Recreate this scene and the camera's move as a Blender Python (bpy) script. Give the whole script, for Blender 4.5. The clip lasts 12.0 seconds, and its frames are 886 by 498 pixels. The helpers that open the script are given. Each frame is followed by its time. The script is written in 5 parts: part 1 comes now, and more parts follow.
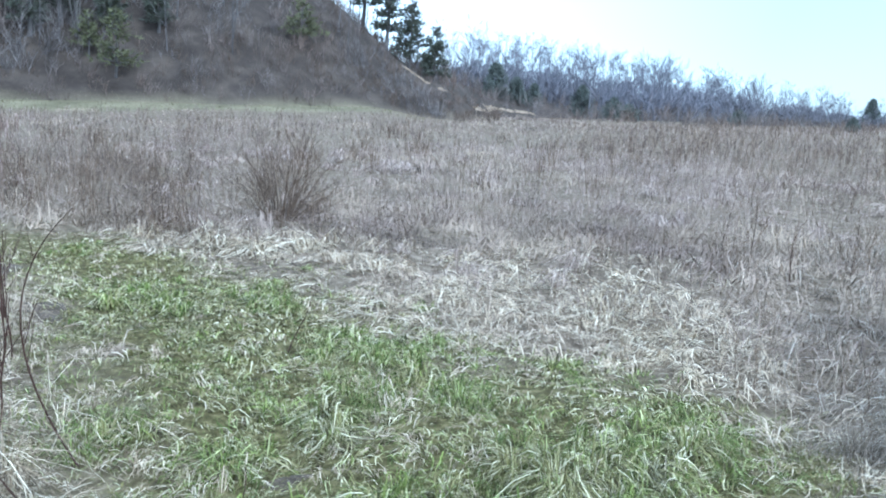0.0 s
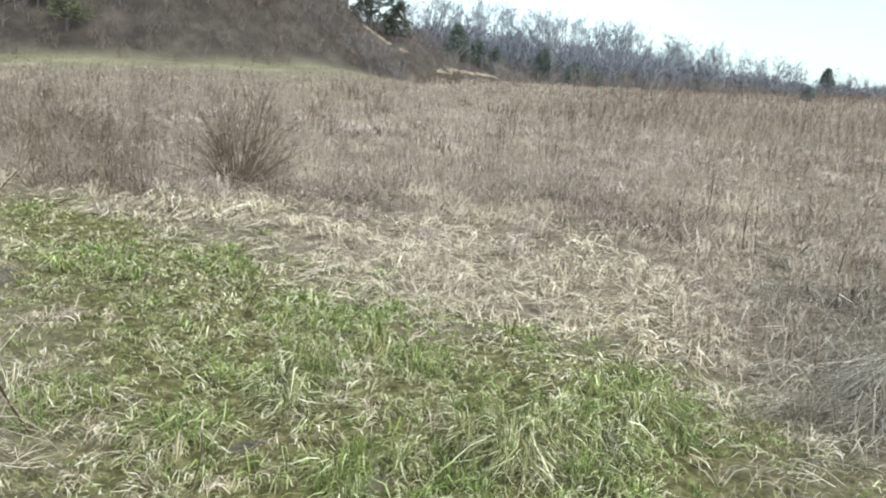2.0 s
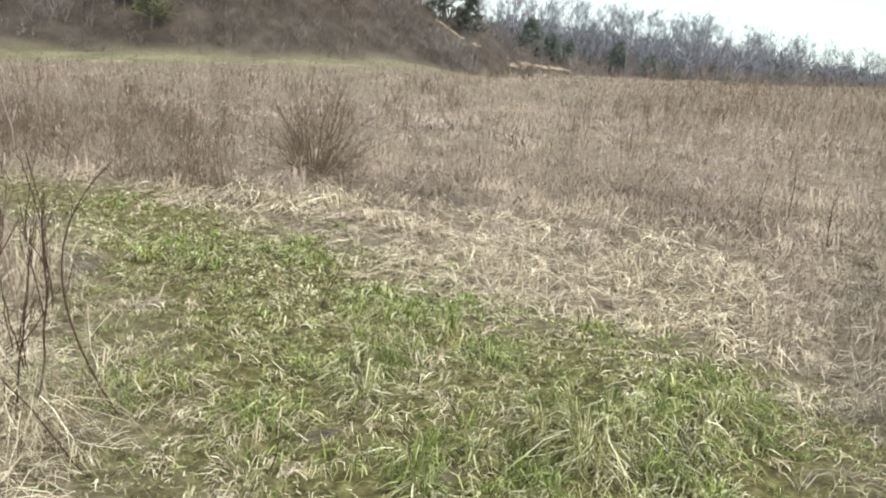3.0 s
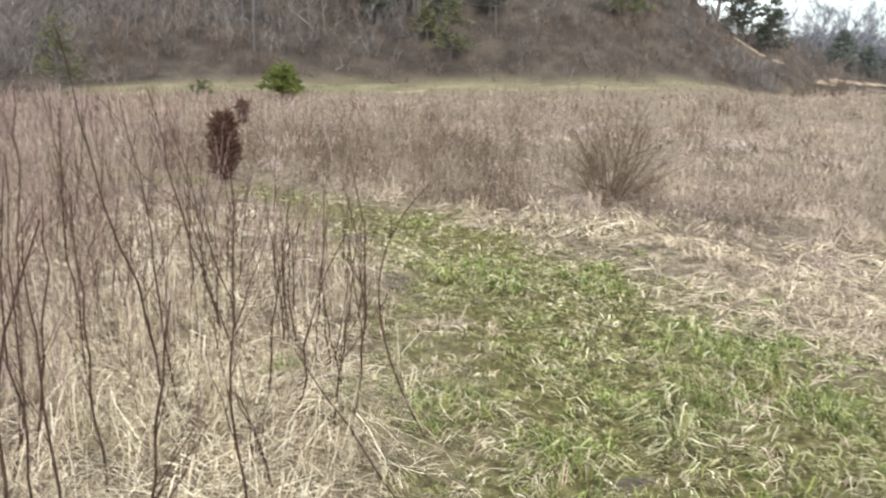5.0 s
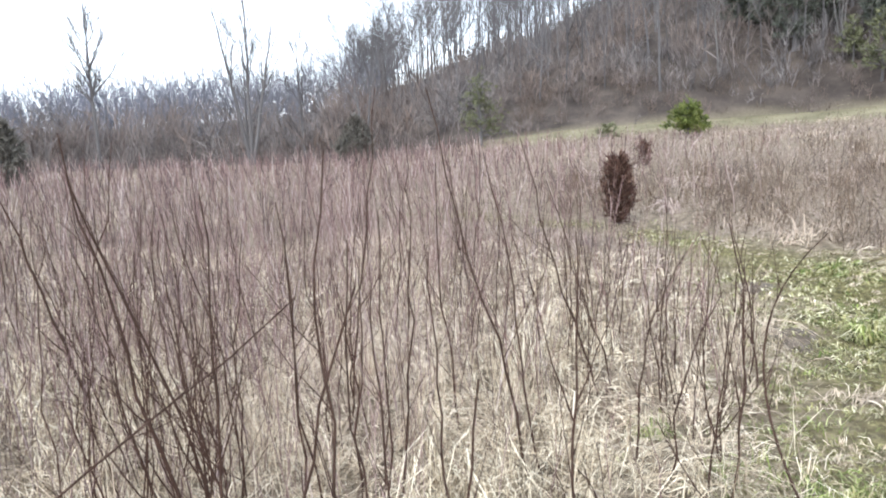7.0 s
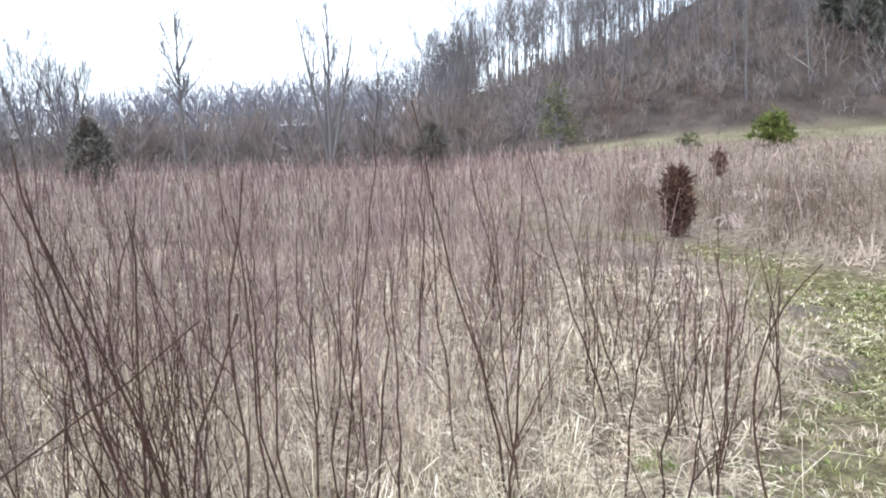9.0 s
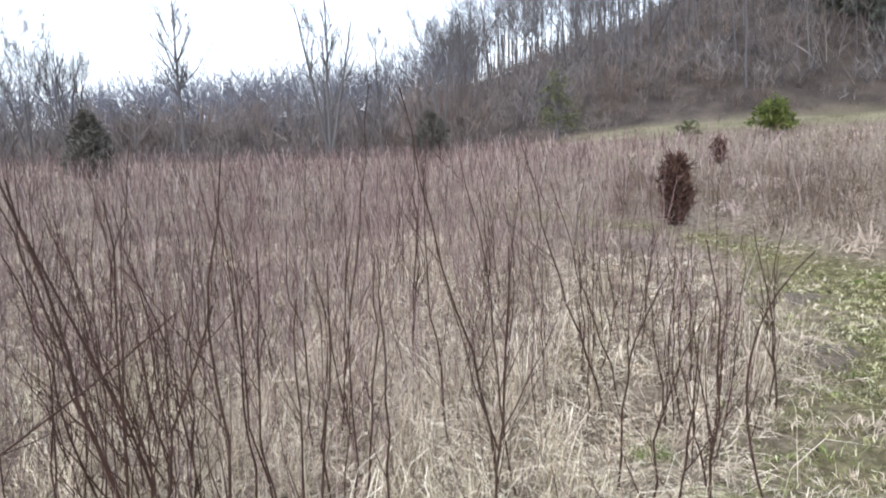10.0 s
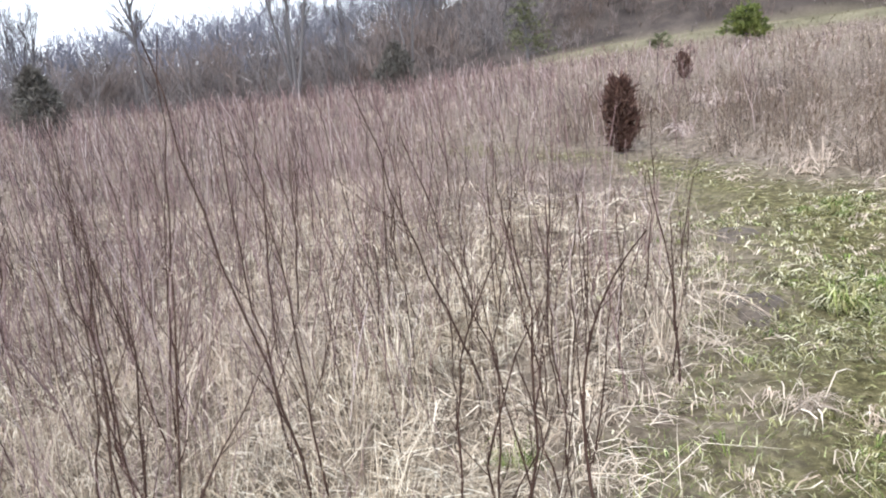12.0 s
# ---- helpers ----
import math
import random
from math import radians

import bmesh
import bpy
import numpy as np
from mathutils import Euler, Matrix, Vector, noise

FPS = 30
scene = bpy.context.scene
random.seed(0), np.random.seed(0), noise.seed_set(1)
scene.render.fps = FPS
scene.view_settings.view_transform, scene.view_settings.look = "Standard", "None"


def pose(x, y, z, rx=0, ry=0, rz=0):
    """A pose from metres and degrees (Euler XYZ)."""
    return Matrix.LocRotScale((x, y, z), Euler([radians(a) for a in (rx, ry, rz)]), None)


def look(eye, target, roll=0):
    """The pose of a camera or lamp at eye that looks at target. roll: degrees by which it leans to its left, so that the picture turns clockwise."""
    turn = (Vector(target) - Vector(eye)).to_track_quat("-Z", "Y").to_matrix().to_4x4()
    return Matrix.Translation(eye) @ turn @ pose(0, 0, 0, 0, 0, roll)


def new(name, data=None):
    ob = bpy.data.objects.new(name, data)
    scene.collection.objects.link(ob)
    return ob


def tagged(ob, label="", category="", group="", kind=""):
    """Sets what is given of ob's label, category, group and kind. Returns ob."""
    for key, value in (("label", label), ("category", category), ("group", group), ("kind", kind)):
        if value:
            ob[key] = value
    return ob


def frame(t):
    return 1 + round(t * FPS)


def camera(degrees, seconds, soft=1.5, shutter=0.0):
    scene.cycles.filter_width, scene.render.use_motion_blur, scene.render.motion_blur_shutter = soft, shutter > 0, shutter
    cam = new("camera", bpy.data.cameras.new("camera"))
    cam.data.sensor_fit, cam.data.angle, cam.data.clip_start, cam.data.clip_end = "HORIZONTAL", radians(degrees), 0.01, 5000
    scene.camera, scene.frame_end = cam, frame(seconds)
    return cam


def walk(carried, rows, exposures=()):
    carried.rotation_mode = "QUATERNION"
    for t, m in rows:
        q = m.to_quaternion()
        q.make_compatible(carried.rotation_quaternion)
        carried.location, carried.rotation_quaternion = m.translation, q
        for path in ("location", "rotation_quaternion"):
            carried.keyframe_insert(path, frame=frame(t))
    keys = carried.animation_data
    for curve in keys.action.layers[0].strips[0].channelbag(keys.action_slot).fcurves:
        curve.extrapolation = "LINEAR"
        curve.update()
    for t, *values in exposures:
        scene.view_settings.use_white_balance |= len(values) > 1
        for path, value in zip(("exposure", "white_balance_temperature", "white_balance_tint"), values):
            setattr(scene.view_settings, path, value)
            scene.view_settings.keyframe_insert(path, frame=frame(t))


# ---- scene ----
cam = camera(56.42, 12.0, soft=2.0, shutter=0.17)
PATH = [
    (0, (-0.000, -0.000, 1.591), (-0.040, 9.865, -0.043), 3.31),
    (0.5, (-0.000, -0.000, 1.587), (0.098, 9.821, -0.293), 3.71),
    (1, (0.030, 0.003, 1.601), (1.025, 9.759, -0.359), 5.04),
    (1.5, (0.015, 0.014, 1.607), (1.047, 9.763, -0.366), 5.07),
    (2, (0.003, 0.016, 1.603), (0.477, 9.794, -0.439), 4.40),
    (2.5, (-0.010, -0.001, 1.599), (-0.010, 9.782, -0.472), 4.40),
    (2.7, (-0.007, 0.001, 1.603), (-0.123, 9.772, -0.522), 4.24),
    (4.3, (-0.116, 0.032, 1.576), (-2.449, 9.492, -0.673), 3.04),
    (4.5, (-0.125, 0.065, 1.576), (-2.774, 9.412, -0.792), 2.72),
    (5, (-0.209, 0.209, 1.562), (-3.869, 9.286, -0.492), 1.92),
    (5.5, (-0.273, 0.308, 1.571), (-5.902, 8.253, -0.710), -0.79),
    (6, (-0.277, 0.414, 1.580), (-7.075, 7.497, -0.326), -2.18),
    (6.5, (-0.271, 0.494, 1.569), (-7.625, 7.063, -0.091), -2.28),
    (6.7, (-0.262, 0.527, 1.562), (-7.777, 6.935, -0.004), -2.33),
    (8.3, (-0.264, 0.840, 1.565), (-7.957, 7.025, -0.037), -4.05),
    (8.5, (-0.219, 0.878, 1.568), (-8.247, 6.673, 0.160), -3.08),
    (9, (-0.110, 0.964, 1.580), (-8.278, 6.552, 0.146), -2.11),
    (9.5, (-0.107, 1.007, 1.588), (-8.392, 6.466, 0.341), -2.26),
    (10, (-0.116, 1.022, 1.570), (-8.278, 6.586, 0.014), -2.52),
    (10.5, (-0.140, 1.084, 1.596), (-8.274, 6.350, -0.876), -6.97),
    (11, (-0.215, 1.301, 1.610), (-8.316, 6.826, -0.350), -5.51),
    (11.5, (-0.190, 1.560, 1.588), (-8.006, 7.462, -0.432), -7.00),
    (12, (-0.290, 1.974, 1.586), (-8.274, 7.496, -0.800), -6.53),
]
EXPOSURES = [
    (0.0, 0.92, 4850, 3), (0.5, 0.90, 5120, 2), (1.0, 0.88, 5450, 1), (1.5, 0.88, 5700, 0), (2.5, 0.86, 6430, 2), (4.5, 0.90, 6800, 8),
    (5.0, 0.94, 6640, 8), (6.0, 1.15, 6120, 9), (6.5, 1.22, 6020, 10), (8.5, 1.26, 5850, 12), (9.0, 1.13, 5860, 12), (9.5, 0.98, 5870, 12), (10.0, 0.85, 5890, 13), (10.5, 0.94, 5920, 14), (11.0, 1.08, 5930, 13), (12.0, 1.08, 5950, 15)]
walk(cam, [(t, look(eye, target, roll)) for t, eye, target, roll in PATH], EXPOSURES)

# ---- light: a bright overcast day, no hard shadows ----
world = bpy.data.worlds.new("overcast_sky")
scene.world = world
world.use_nodes = True
wn, wl = world.node_tree.nodes, world.node_tree.links
wn.clear()
sky = wn.new("ShaderNodeTexSky")
sky.sky_type, sky.sun_disc = "NISHITA", False
sky.sun_elevation, sky.sun_rotation = radians(42), radians(150)
clear_bg = wn.new("ShaderNodeBackground")
clear_bg.inputs["Strength"].default_value = 0.05
cloud_bg = wn.new("ShaderNodeBackground")
cloud_bg.inputs["Color"].default_value = (0.93, 0.975, 1.0, 1)
cloud_bg.inputs["Strength"].default_value = 0.95
both = wn.new("ShaderNodeAddShader")
wout = wn.new("ShaderNodeOutputWorld")
wl.new(sky.outputs[0], clear_bg.inputs["Color"])
direction = wn.new("ShaderNodeTexCoord")
toward = wn.new("ShaderNodeVectorMath")
toward.operation = "DOT_PRODUCT"
toward.inputs[1].default_value = (0.55, 0.83, 0.05)
wl.new(direction.outputs["Generated"], toward.inputs[0])
thin = wn.new("ShaderNodeValToRGB")
thin.color_ramp.elements[0].position, thin.color_ramp.elements[0].color = 0.72, (0.93, 0.975, 1.0, 1)
thin.color_ramp.elements[1].position, thin.color_ramp.elements[1].color = 0.97, (0.37, 0.44, 0.475, 1)
wl.new(toward.outputs["Value"], thin.inputs[0])
wl.new(thin.outputs[0], cloud_bg.inputs["Color"])
wl.new(clear_bg.outputs[0], both.inputs[0])
wl.new(cloud_bg.outputs[0], both.inputs[1])
wl.new(both.outputs[0], wout.inputs["Surface"])
sun_data = bpy.data.lights.new("sun", "SUN")
sun_data.energy, sun_data.angle, sun_data.color = 1.3, radians(14), (1.0, 0.95, 0.88)
sun = new("sun", sun_data)
sun.matrix_world = look((20, -35, 36), (0, 0, 0))


# ---- materials ----
def nodes_of(name):
    m = bpy.data.materials.new(name)
    m.use_nodes = True
    n, l = m.node_tree.nodes, m.node_tree.links
    return m, n, l, n["Principled BSDF"]


def ramp_of(n, stops):
    r = n.new("ShaderNodeValToRGB")
    while len(r.color_ramp.elements) < len(stops):
        r.color_ramp.elements.new(0.5)
    for e, (p, c) in zip(r.color_ramp.elements, stops):
        e.position, e.color = p, (*c, 1)
    return r


def mix_of(n, l, fac, a, b, blend="MIX"):
    m = n.new("ShaderNodeMix")
    m.data_type, m.blend_type = "RGBA", blend
    if isinstance(fac, float):
        m.inputs[0].default_value = fac
    else:
        l.new(fac, m.inputs[0])
    for v, s in ((a, m.inputs[6]), (b, m.inputs[7])):
        if isinstance(v, tuple):
            s.default_value = (*v, 1)
        else:
            l.new(v, s)
    return m.outputs[2]


def noise_of(n, l, scale, detail=3.0, rough=0.55):
    c = n.new("ShaderNodeTexCoord")
    t = n.new("ShaderNodeTexNoise")
    t.inputs["Scale"].default_value, t.inputs["Detail"].default_value, t.inputs["Roughness"].default_value = scale, detail, rough
    l.new(c.outputs["Object"], t.inputs["Vector"])
    return t.outputs["Fac"]


def plant_mat(name, stops, patch_colour, patch_scale=0.35, patch=0.35, rough=0.75, spec=0.25, lock=24.0, dark=0.72):
    """Every blade or stem has its own tint; broad patches lean towards a second colour."""
    m, n, l, b = nodes_of(name)
    g = n.new("ShaderNodeNewGeometry")
    r = ramp_of(n, stops)
    l.new(g.outputs["Random Per Island"], r.inputs[0])
    pr = ramp_of(n, [(0.42, (0, 0, 0)), (0.62, (patch, patch, patch))])
    l.new(noise_of(n, l, patch_scale), pr.inputs[0])
    c = mix_of(n, l, pr.outputs[0], r.outputs[0], patch_colour)
    fine = ramp_of(n, [(0.32, (dark, dark, dark)), (0.68, (1.14, 1.14, 1.14))])
    l.new(noise_of(n, l, lock, 2.0), fine.inputs[0])
    c = mix_of(n, l, 1.0, c, fine.outputs[0], "MULTIPLY")
    l.new(c, b.inputs["Base Color"])
    b.inputs["Roughness"].default_value = rough
    b.inputs["Specular IOR Level"].default_value = spec
    return m


STRAW = plant_mat("dry_straw", [(0.0, (0.080, 0.057, 0.036)), (0.28, (0.30, 0.232, 0.150)), (0.58, (0.56, 0.46, 0.315)), (1.0, (0.92, 0.83, 0.64))],
                  (0.54, 0.435, 0.34), 0.5, 0.55, lock=6.0, dark=0.62)
FIELD_STRAW = plant_mat("weathered_field_straw", [(0.0, (0.11, 0.082, 0.070)), (0.4, (0.215, 0.162, 0.135)), (0.8, (0.33, 0.258, 0.214)), (1.0, (0.52, 0.425, 0.35))],
                        (0.56, 0.455, 0.34), 0.30, 0.85, lock=0.9, dark=0.42)
GREEN = plant_mat("green_grass", [(0.0, (0.032, 0.052, 0.010)), (0.35, (0.135, 0.172, 0.036)), (0.7, (0.30, 0.345, 0.095)), (1.0, (0.70, 0.71, 0.38))],
                  (0.15, 0.20, 0.050), 0.9, 0.5, lock=8.0, dark=0.52)
MOSS = plant_mat("short_mixed_turf", [(0.0, (0.045, 0.039, 0.016)), (0.36, (0.180, 0.168, 0.062)), (0.70, (0.40, 0.375, 0.180)), (1.0, (0.93, 0.88, 0.63))],
                 (0.21, 0.195, 0.070), 0.8, 0.5, lock=7.0, dark=0.48)
WEED = plant_mat("dead_weed", [(0.0, (0.065, 0.046, 0.040)), (0.35, (0.155, 0.114, 0.098)), (0.75, (0.27, 0.208, 0.180)), (1.0, (0.42, 0.345, 0.295))],
                 (0.38, 0.305, 0.25), 0.24, 0.7, lock=1.3, dark=0.5)
FLUFF = plant_mat("seed_heads", [(0.0, (0.24, 0.182, 0.155)), (0.5, (0.385, 0.305, 0.262)), (1.0, (0.58, 0.485, 0.415))],
                  (0.44, 0.35, 0.27), 0.15, 0.6)
GREY = plant_mat("grey_tangled_weeds", [(0.0, (0.048, 0.036, 0.026)), (0.4, (0.158, 0.128, 0.096)), (0.78, (0.33, 0.285, 0.228)), (1.0, (0.70, 0.65, 0.55))],
                 (0.24, 0.19, 0.14), 0.9, 0.6, lock=6.0, dark=0.65)
CANE = plant_mat("cane_bark", [(0.0, (0.022, 0.015, 0.011)), (0.5, (0.048, 0.031, 0.023)), (0.8, (0.080, 0.048, 0.037)), (1.0, (0.16, 0.112, 0.085))],
                 (0.06, 0.028, 0.020), 0.6, 0.35, 0.8, 0.08)
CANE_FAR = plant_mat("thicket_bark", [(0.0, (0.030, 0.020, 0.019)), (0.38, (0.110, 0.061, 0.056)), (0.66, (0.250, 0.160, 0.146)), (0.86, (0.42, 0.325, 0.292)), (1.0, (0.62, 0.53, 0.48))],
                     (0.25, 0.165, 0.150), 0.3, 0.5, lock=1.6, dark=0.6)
BARK = plant_mat("grey_bark", [(0.0, (0.060, 0.056, 0.055)), (0.5, (0.105, 0.098, 0.096)), (0.85, (0.16, 0.15, 0.145)), (1.0, (0.27, 0.26, 0.25))],
                 (0.10, 0.088, 0.082), 0.05, 0.4, 0.85, 0.2)
# Grey bark shifted towards blue: the haze of distance is painted into it.
HAZE_BARK = plant_mat("haze_grey_twigs", [(0.0, (0.125, 0.128, 0.152)), (0.5, (0.175, 0.175, 0.206)), (1.0, (0.26, 0.256, 0.285))],
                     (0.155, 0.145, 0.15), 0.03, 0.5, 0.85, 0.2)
HILL_BARK = plant_mat("hill_tree_bark", [(0.0, (0.060, 0.060, 0.063)), (0.5, (0.120, 0.115, 0.117)), (0.85, (0.17, 0.163, 0.165)), (1.0, (0.23, 0.222, 0.222))],
                      (0.15, 0.128, 0.115), 0.06, 0.5, 0.85, 0.2)
PALE_BARK = plant_mat("pale_bark", [(0.0, (0.125, 0.115, 0.108)), (1.0, (0.19, 0.176, 0.165))], (0.12, 0.11, 0.10), 0.6, 0.5, 0.8, 0.2)
BRUSH = plant_mat("leafless_brush", [(0.0, (0.100, 0.090, 0.086)), (0.5, (0.180, 0.160, 0.153)), (1.0, (0.28, 0.25, 0.236))],
                  (0.21, 0.155, 0.125), 0.13, 0.9, lock=0.45, dark=0.5)
BUSH = plant_mat("bush_bark", [(0.0, (0.055, 0.040, 0.031)), (0.5, (0.11, 0.080, 0.060)), (1.0, (0.22, 0.168, 0.12))],
                 (0.17, 0.115, 0.072), 1.2, 0.55)
RUSSET = plant_mat("russet_brush", [(0.0, (0.05, 0.037, 0.030)), (0.5, (0.12, 0.088, 0.068)), (1.0, (0.22, 0.17, 0.135))],
                   (0.13, 0.096, 0.072), 0.2, 0.6, lock=0.6, dark=0.55)
# Dull brown-green juniper needles, lightened in colour to imitate haze.
HAZE_JUNIPER = plant_mat("hazed_juniper_needles", [(0.0, (0.085, 0.080, 0.070)), (0.5, (0.135, 0.126, 0.106)), (1.0, (0.18, 0.168, 0.14))],
                 (0.105, 0.082, 0.066), 0.9, 0.5)
MEADOW = plant_mat("mown_meadow_grass", [(0.0, (0.105, 0.096, 0.052)), (0.5, (0.205, 0.186, 0.105)), (1.0, (0.35, 0.315, 0.20))], (0.19, 0.172, 0.095), 0.25, 0.6, lock=0.8, dark=0.7)
PINE = plant_mat("yellowish_pine_needles", [(0.0, (0.045, 0.066, 0.016)), (0.5, (0.098, 0.126, 0.028)), (1.0, (0.20, 0.215, 0.058))],
                 (0.17, 0.18, 0.04), 0.9, 0.4)
# Olive pine needles; part of their paleness is haze mixed into the colour.
FOREST_PINE = plant_mat("hazed_olive_needles", [(0.0, (0.080, 0.088, 0.044)), (0.5, (0.130, 0.134, 0.070)), (1.0, (0.195, 0.195, 0.105))],
                        (0.12, 0.115, 0.06), 0.3, 0.4)
# Needle green lightened and greyed to paint in haze on the hill conifers.
HAZE_PINE = plant_mat("haze_grey_needles", [(0.0, (0.060, 0.068, 0.056)), (0.5, (0.090, 0.100, 0.076)), (1.0, (0.13, 0.14, 0.105))],
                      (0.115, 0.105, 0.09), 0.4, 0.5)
# Cedar green made paler and bluer, with distant haze put into the colour.
HAZE_CEDAR = plant_mat("hazed_cedar_needles", [(0.0, (0.100, 0.120, 0.110)), (0.5, (0.150, 0.172, 0.155)), (1.0, (0.20, 0.215, 0.19))],
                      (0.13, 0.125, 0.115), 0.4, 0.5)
BRONZE = plant_mat("bronze_winter_needles", [(0.0, (0.035, 0.018, 0.013)), (0.5, (0.085, 0.043, 0.031)), (1.0, (0.18, 0.11, 0.08))],
                   (0.085, 0.04, 0.028), 2.5, 0.4)


def ground_mat():
    m, n, l, b = nodes_of("field_ground")
    a = n.new("ShaderNodeVertexColor")
    a.layer_name = "cover"
    s = n.new("ShaderNodeSeparateColor")
    l.new(a.outputs["Color"], s.inputs[0])
    thatch = ramp_of(n, [(0.30, (0.065, 0.050, 0.036)), (0.5, (0.18, 0.142, 0.102)), (0.68, (0.36, 0.30, 0.22))])
    l.new(noise_of(n, l, 9.0, 6.0, 0.7), thatch.inputs[0])
    turf = ramp_of(n, [(0.32, (0.036, 0.030, 0.014)), (0.48, (0.105, 0.092, 0.038)), (0.66, (0.25, 0.215, 0.105))])
    l.new(noise_of(n, l, 14.0, 6.0, 0.7), turf.inputs[0])
    meadow = ramp_of(n, [(0.35, (0.140, 0.125, 0.076)), (0.65, (0.24, 0.213, 0.135))])
    l.new(noise_of(n, l, 0.4, 5.0, 0.6), meadow.inputs[0])
    leaf = ramp_of(n, [(0.3, (0.034, 0.028, 0.024)), (0.5, (0.064, 0.052, 0.044)), (0.7, (0.11, 0.089, 0.072))])
    l.new(noise_of(n, l, 0.35, 6.0, 0.7), leaf.inputs[0])
    c = mix_of(n, l, s.outputs[0], thatch.outputs[0], turf.outputs[0])
    c = mix_of(n, l, s.outputs[1], c, meadow.outputs[0])
    c = mix_of(n, l, s.outputs[2], c, leaf.outputs[0])
    l.new(c, b.inputs["Base Color"])
    b.inputs["Roughness"].default_value = 0.95
    b.inputs["Specular IOR Level"].default_value = 0.1
    bump = n.new("ShaderNodeBump")
    bump.inputs["Strength"].default_value, bump.inputs["Distance"].default_value = 0.8, 0.04
    l.new(noise_of(n, l, 30.0, 6.0, 0.7), bump.inputs["Height"])
    l.new(bump.outputs[0], b.inputs["Normal"])
    return m


GROUND = ground_mat()
MUD = plant_mat("trodden_mud", [(0.0, (0.13, 0.10, 0.070)), (1.0, (0.13, 0.10, 0.070))], (0.07, 0.054, 0.038), 5.0, 0.8, 0.8, 0.3, lock=28.0, dark=0.5)
SAND = plant_mat("bare_sandy_soil", [(0.0, (0.36, 0.28, 0.20)), (1.0, (0.36, 0.28, 0.20))], (0.20, 0.15, 0.11), 0.9, 0.8, 0.95, 0.1, lock=2.5, dark=0.6)


# ---- lie of the land ----
def bearing(x, y):
    return np.degrees(np.arctan2(-x, y))


def smooth(a, b, v):
    u = np.clip((v - a) / (b - a), 0, 1)
    return u * u * (3 - 2 * u)


AZ_F = [-180, -90, -42, -33, -20, -10, 6, 14, 22, 30, 36, 42, 48, 57, 67, 80, 95, 130, 180]
H50 = [0.0, 0.3, 1.3, 1.45, 1.02, 0.82, 0.70, 0.46, 0.27, 0.05, -0.02, -0.18, -0.5, -0.85, -0.7, -0.3, -0.2, 0.0, 0.0]
AZ_R = [-180, -60, -27, -20, -13, -8, -4, -1.3, 1.5, 4, 6, 9, 14, 22, 30, 37, 42, 48, 52, 56, 60, 75, 90, 130, 180]
RIDGE = [0.2, 0.3, 0.2, 0.7, 1.9, 2.2, 2.0, 2.0, 2.2, 3.3, 5.0, 7.2, 10.5, 12.5, 11.0, 8.0, 5.4, 3.6, 2.4, 1.4, 0.7, 0.3, 0.2, 0.2, 0.2]
AZ_W = [-180, -6, -2, 0, 8, 14, 22, 45, 54, 60, 180]
WIDTH = [90, 90, 60, 18, 20, 34, 50, 52, 66, 95, 95]
AZ_T = [-180, -30, -8, -3, 1, 4, 12, 24, 32, 45, 57, 75, 100, 180]
FOOT = [120, 112, 104, 84, 68, 64, 60.3, 59.8, 59.3, 57, 58, 62, 75, 120]


def meadow_start(b):
    """Distance at which the mown strip below the hill begins, by bearing."""
    return np.interp(b, [4, 12, 22, 45], [57.0, 55.5, 53.2, 51.5])


def bumps(x, y):
    return (0.035 * np.sin(1.9 * x + 0.7 * y + 1.0) * np.sin(1.3 * y - 0.8 * x) + 0.022 * np.sin(4.1 * x + 1.3) * np.sin(3.7 * y + 0.4 + x)
            + 0.012 * np.sin(9.0 * x + 2.0 * y) * np.sin(8.0 * y - 3.0 * x))


def land(x, y):
    """Height of the ground."""
    x, y = np.asarray(x, float), np.asarray(y, float)
    az, r = bearing(x, y), np.hypot(x, y)
    h = np.interp(az, AZ_F, H50)
    z = h * np.where(r < 50, (np.maximum(r, 1e-6) / 50) ** 1.6, 1 + (np.minimum(r, 140) - 50) / 50 * 0.9)
    z = z + 0.75 * smooth(47, 62, r) * smooth(1, 6, az) * (1 - smooth(44, 52, az))
    foot = np.interp(az, AZ_T, FOOT)
    width = np.interp(az, AZ_W, WIDTH)
    top = (foot + width) * np.tan(np.radians(np.interp(az, AZ_R, RIDGE))) + 1.5
    u = np.clip((r - foot) / width, 0, 1)
    z = z + np.maximum(top - z, 0) * (1 - (1 - u) ** 1.5) + np.clip(r - foot - width, 0, 400) * 0.008
    return z + bumps(x, y) * (1 - smooth(20, 60, r)) + 0.25 * smooth(60, 90, r) * np.sin(0.31 * x) * np.sin(0.27 * y)


PATH_LEFT = np.array([(-0.55, -6), (-0.75, 0.6), (-1.0, 2.0), (-1.25, 2.8), (-1.6, 3.5), (-2.15, 4.5), (-2.65, 5.3), (-3.25, 6.2), (-4.2, 7.3), (-5.3, 8.4), (-7.5, 9.3), (-12, 9.6)])
PATH_RIGHT = np.array([(2.0, -6), (1.95, 0.5), (1.95, 2.6), (1.95, 3.5), (1.85, 4.3), (1.45, 4.75), (0.85, 5.0), (0.3, 5.1), (-0.2, 5.65), (-0.7, 6.3), (-1.6, 7.3), (-2.85, 8.3), (-4.2, 9.0), (-5.6, 9.5), (-8, 9.85), (-12, 10.0)])
PATH_AREA = np.concatenate([PATH_LEFT, PATH_RIGHT[::-1]])


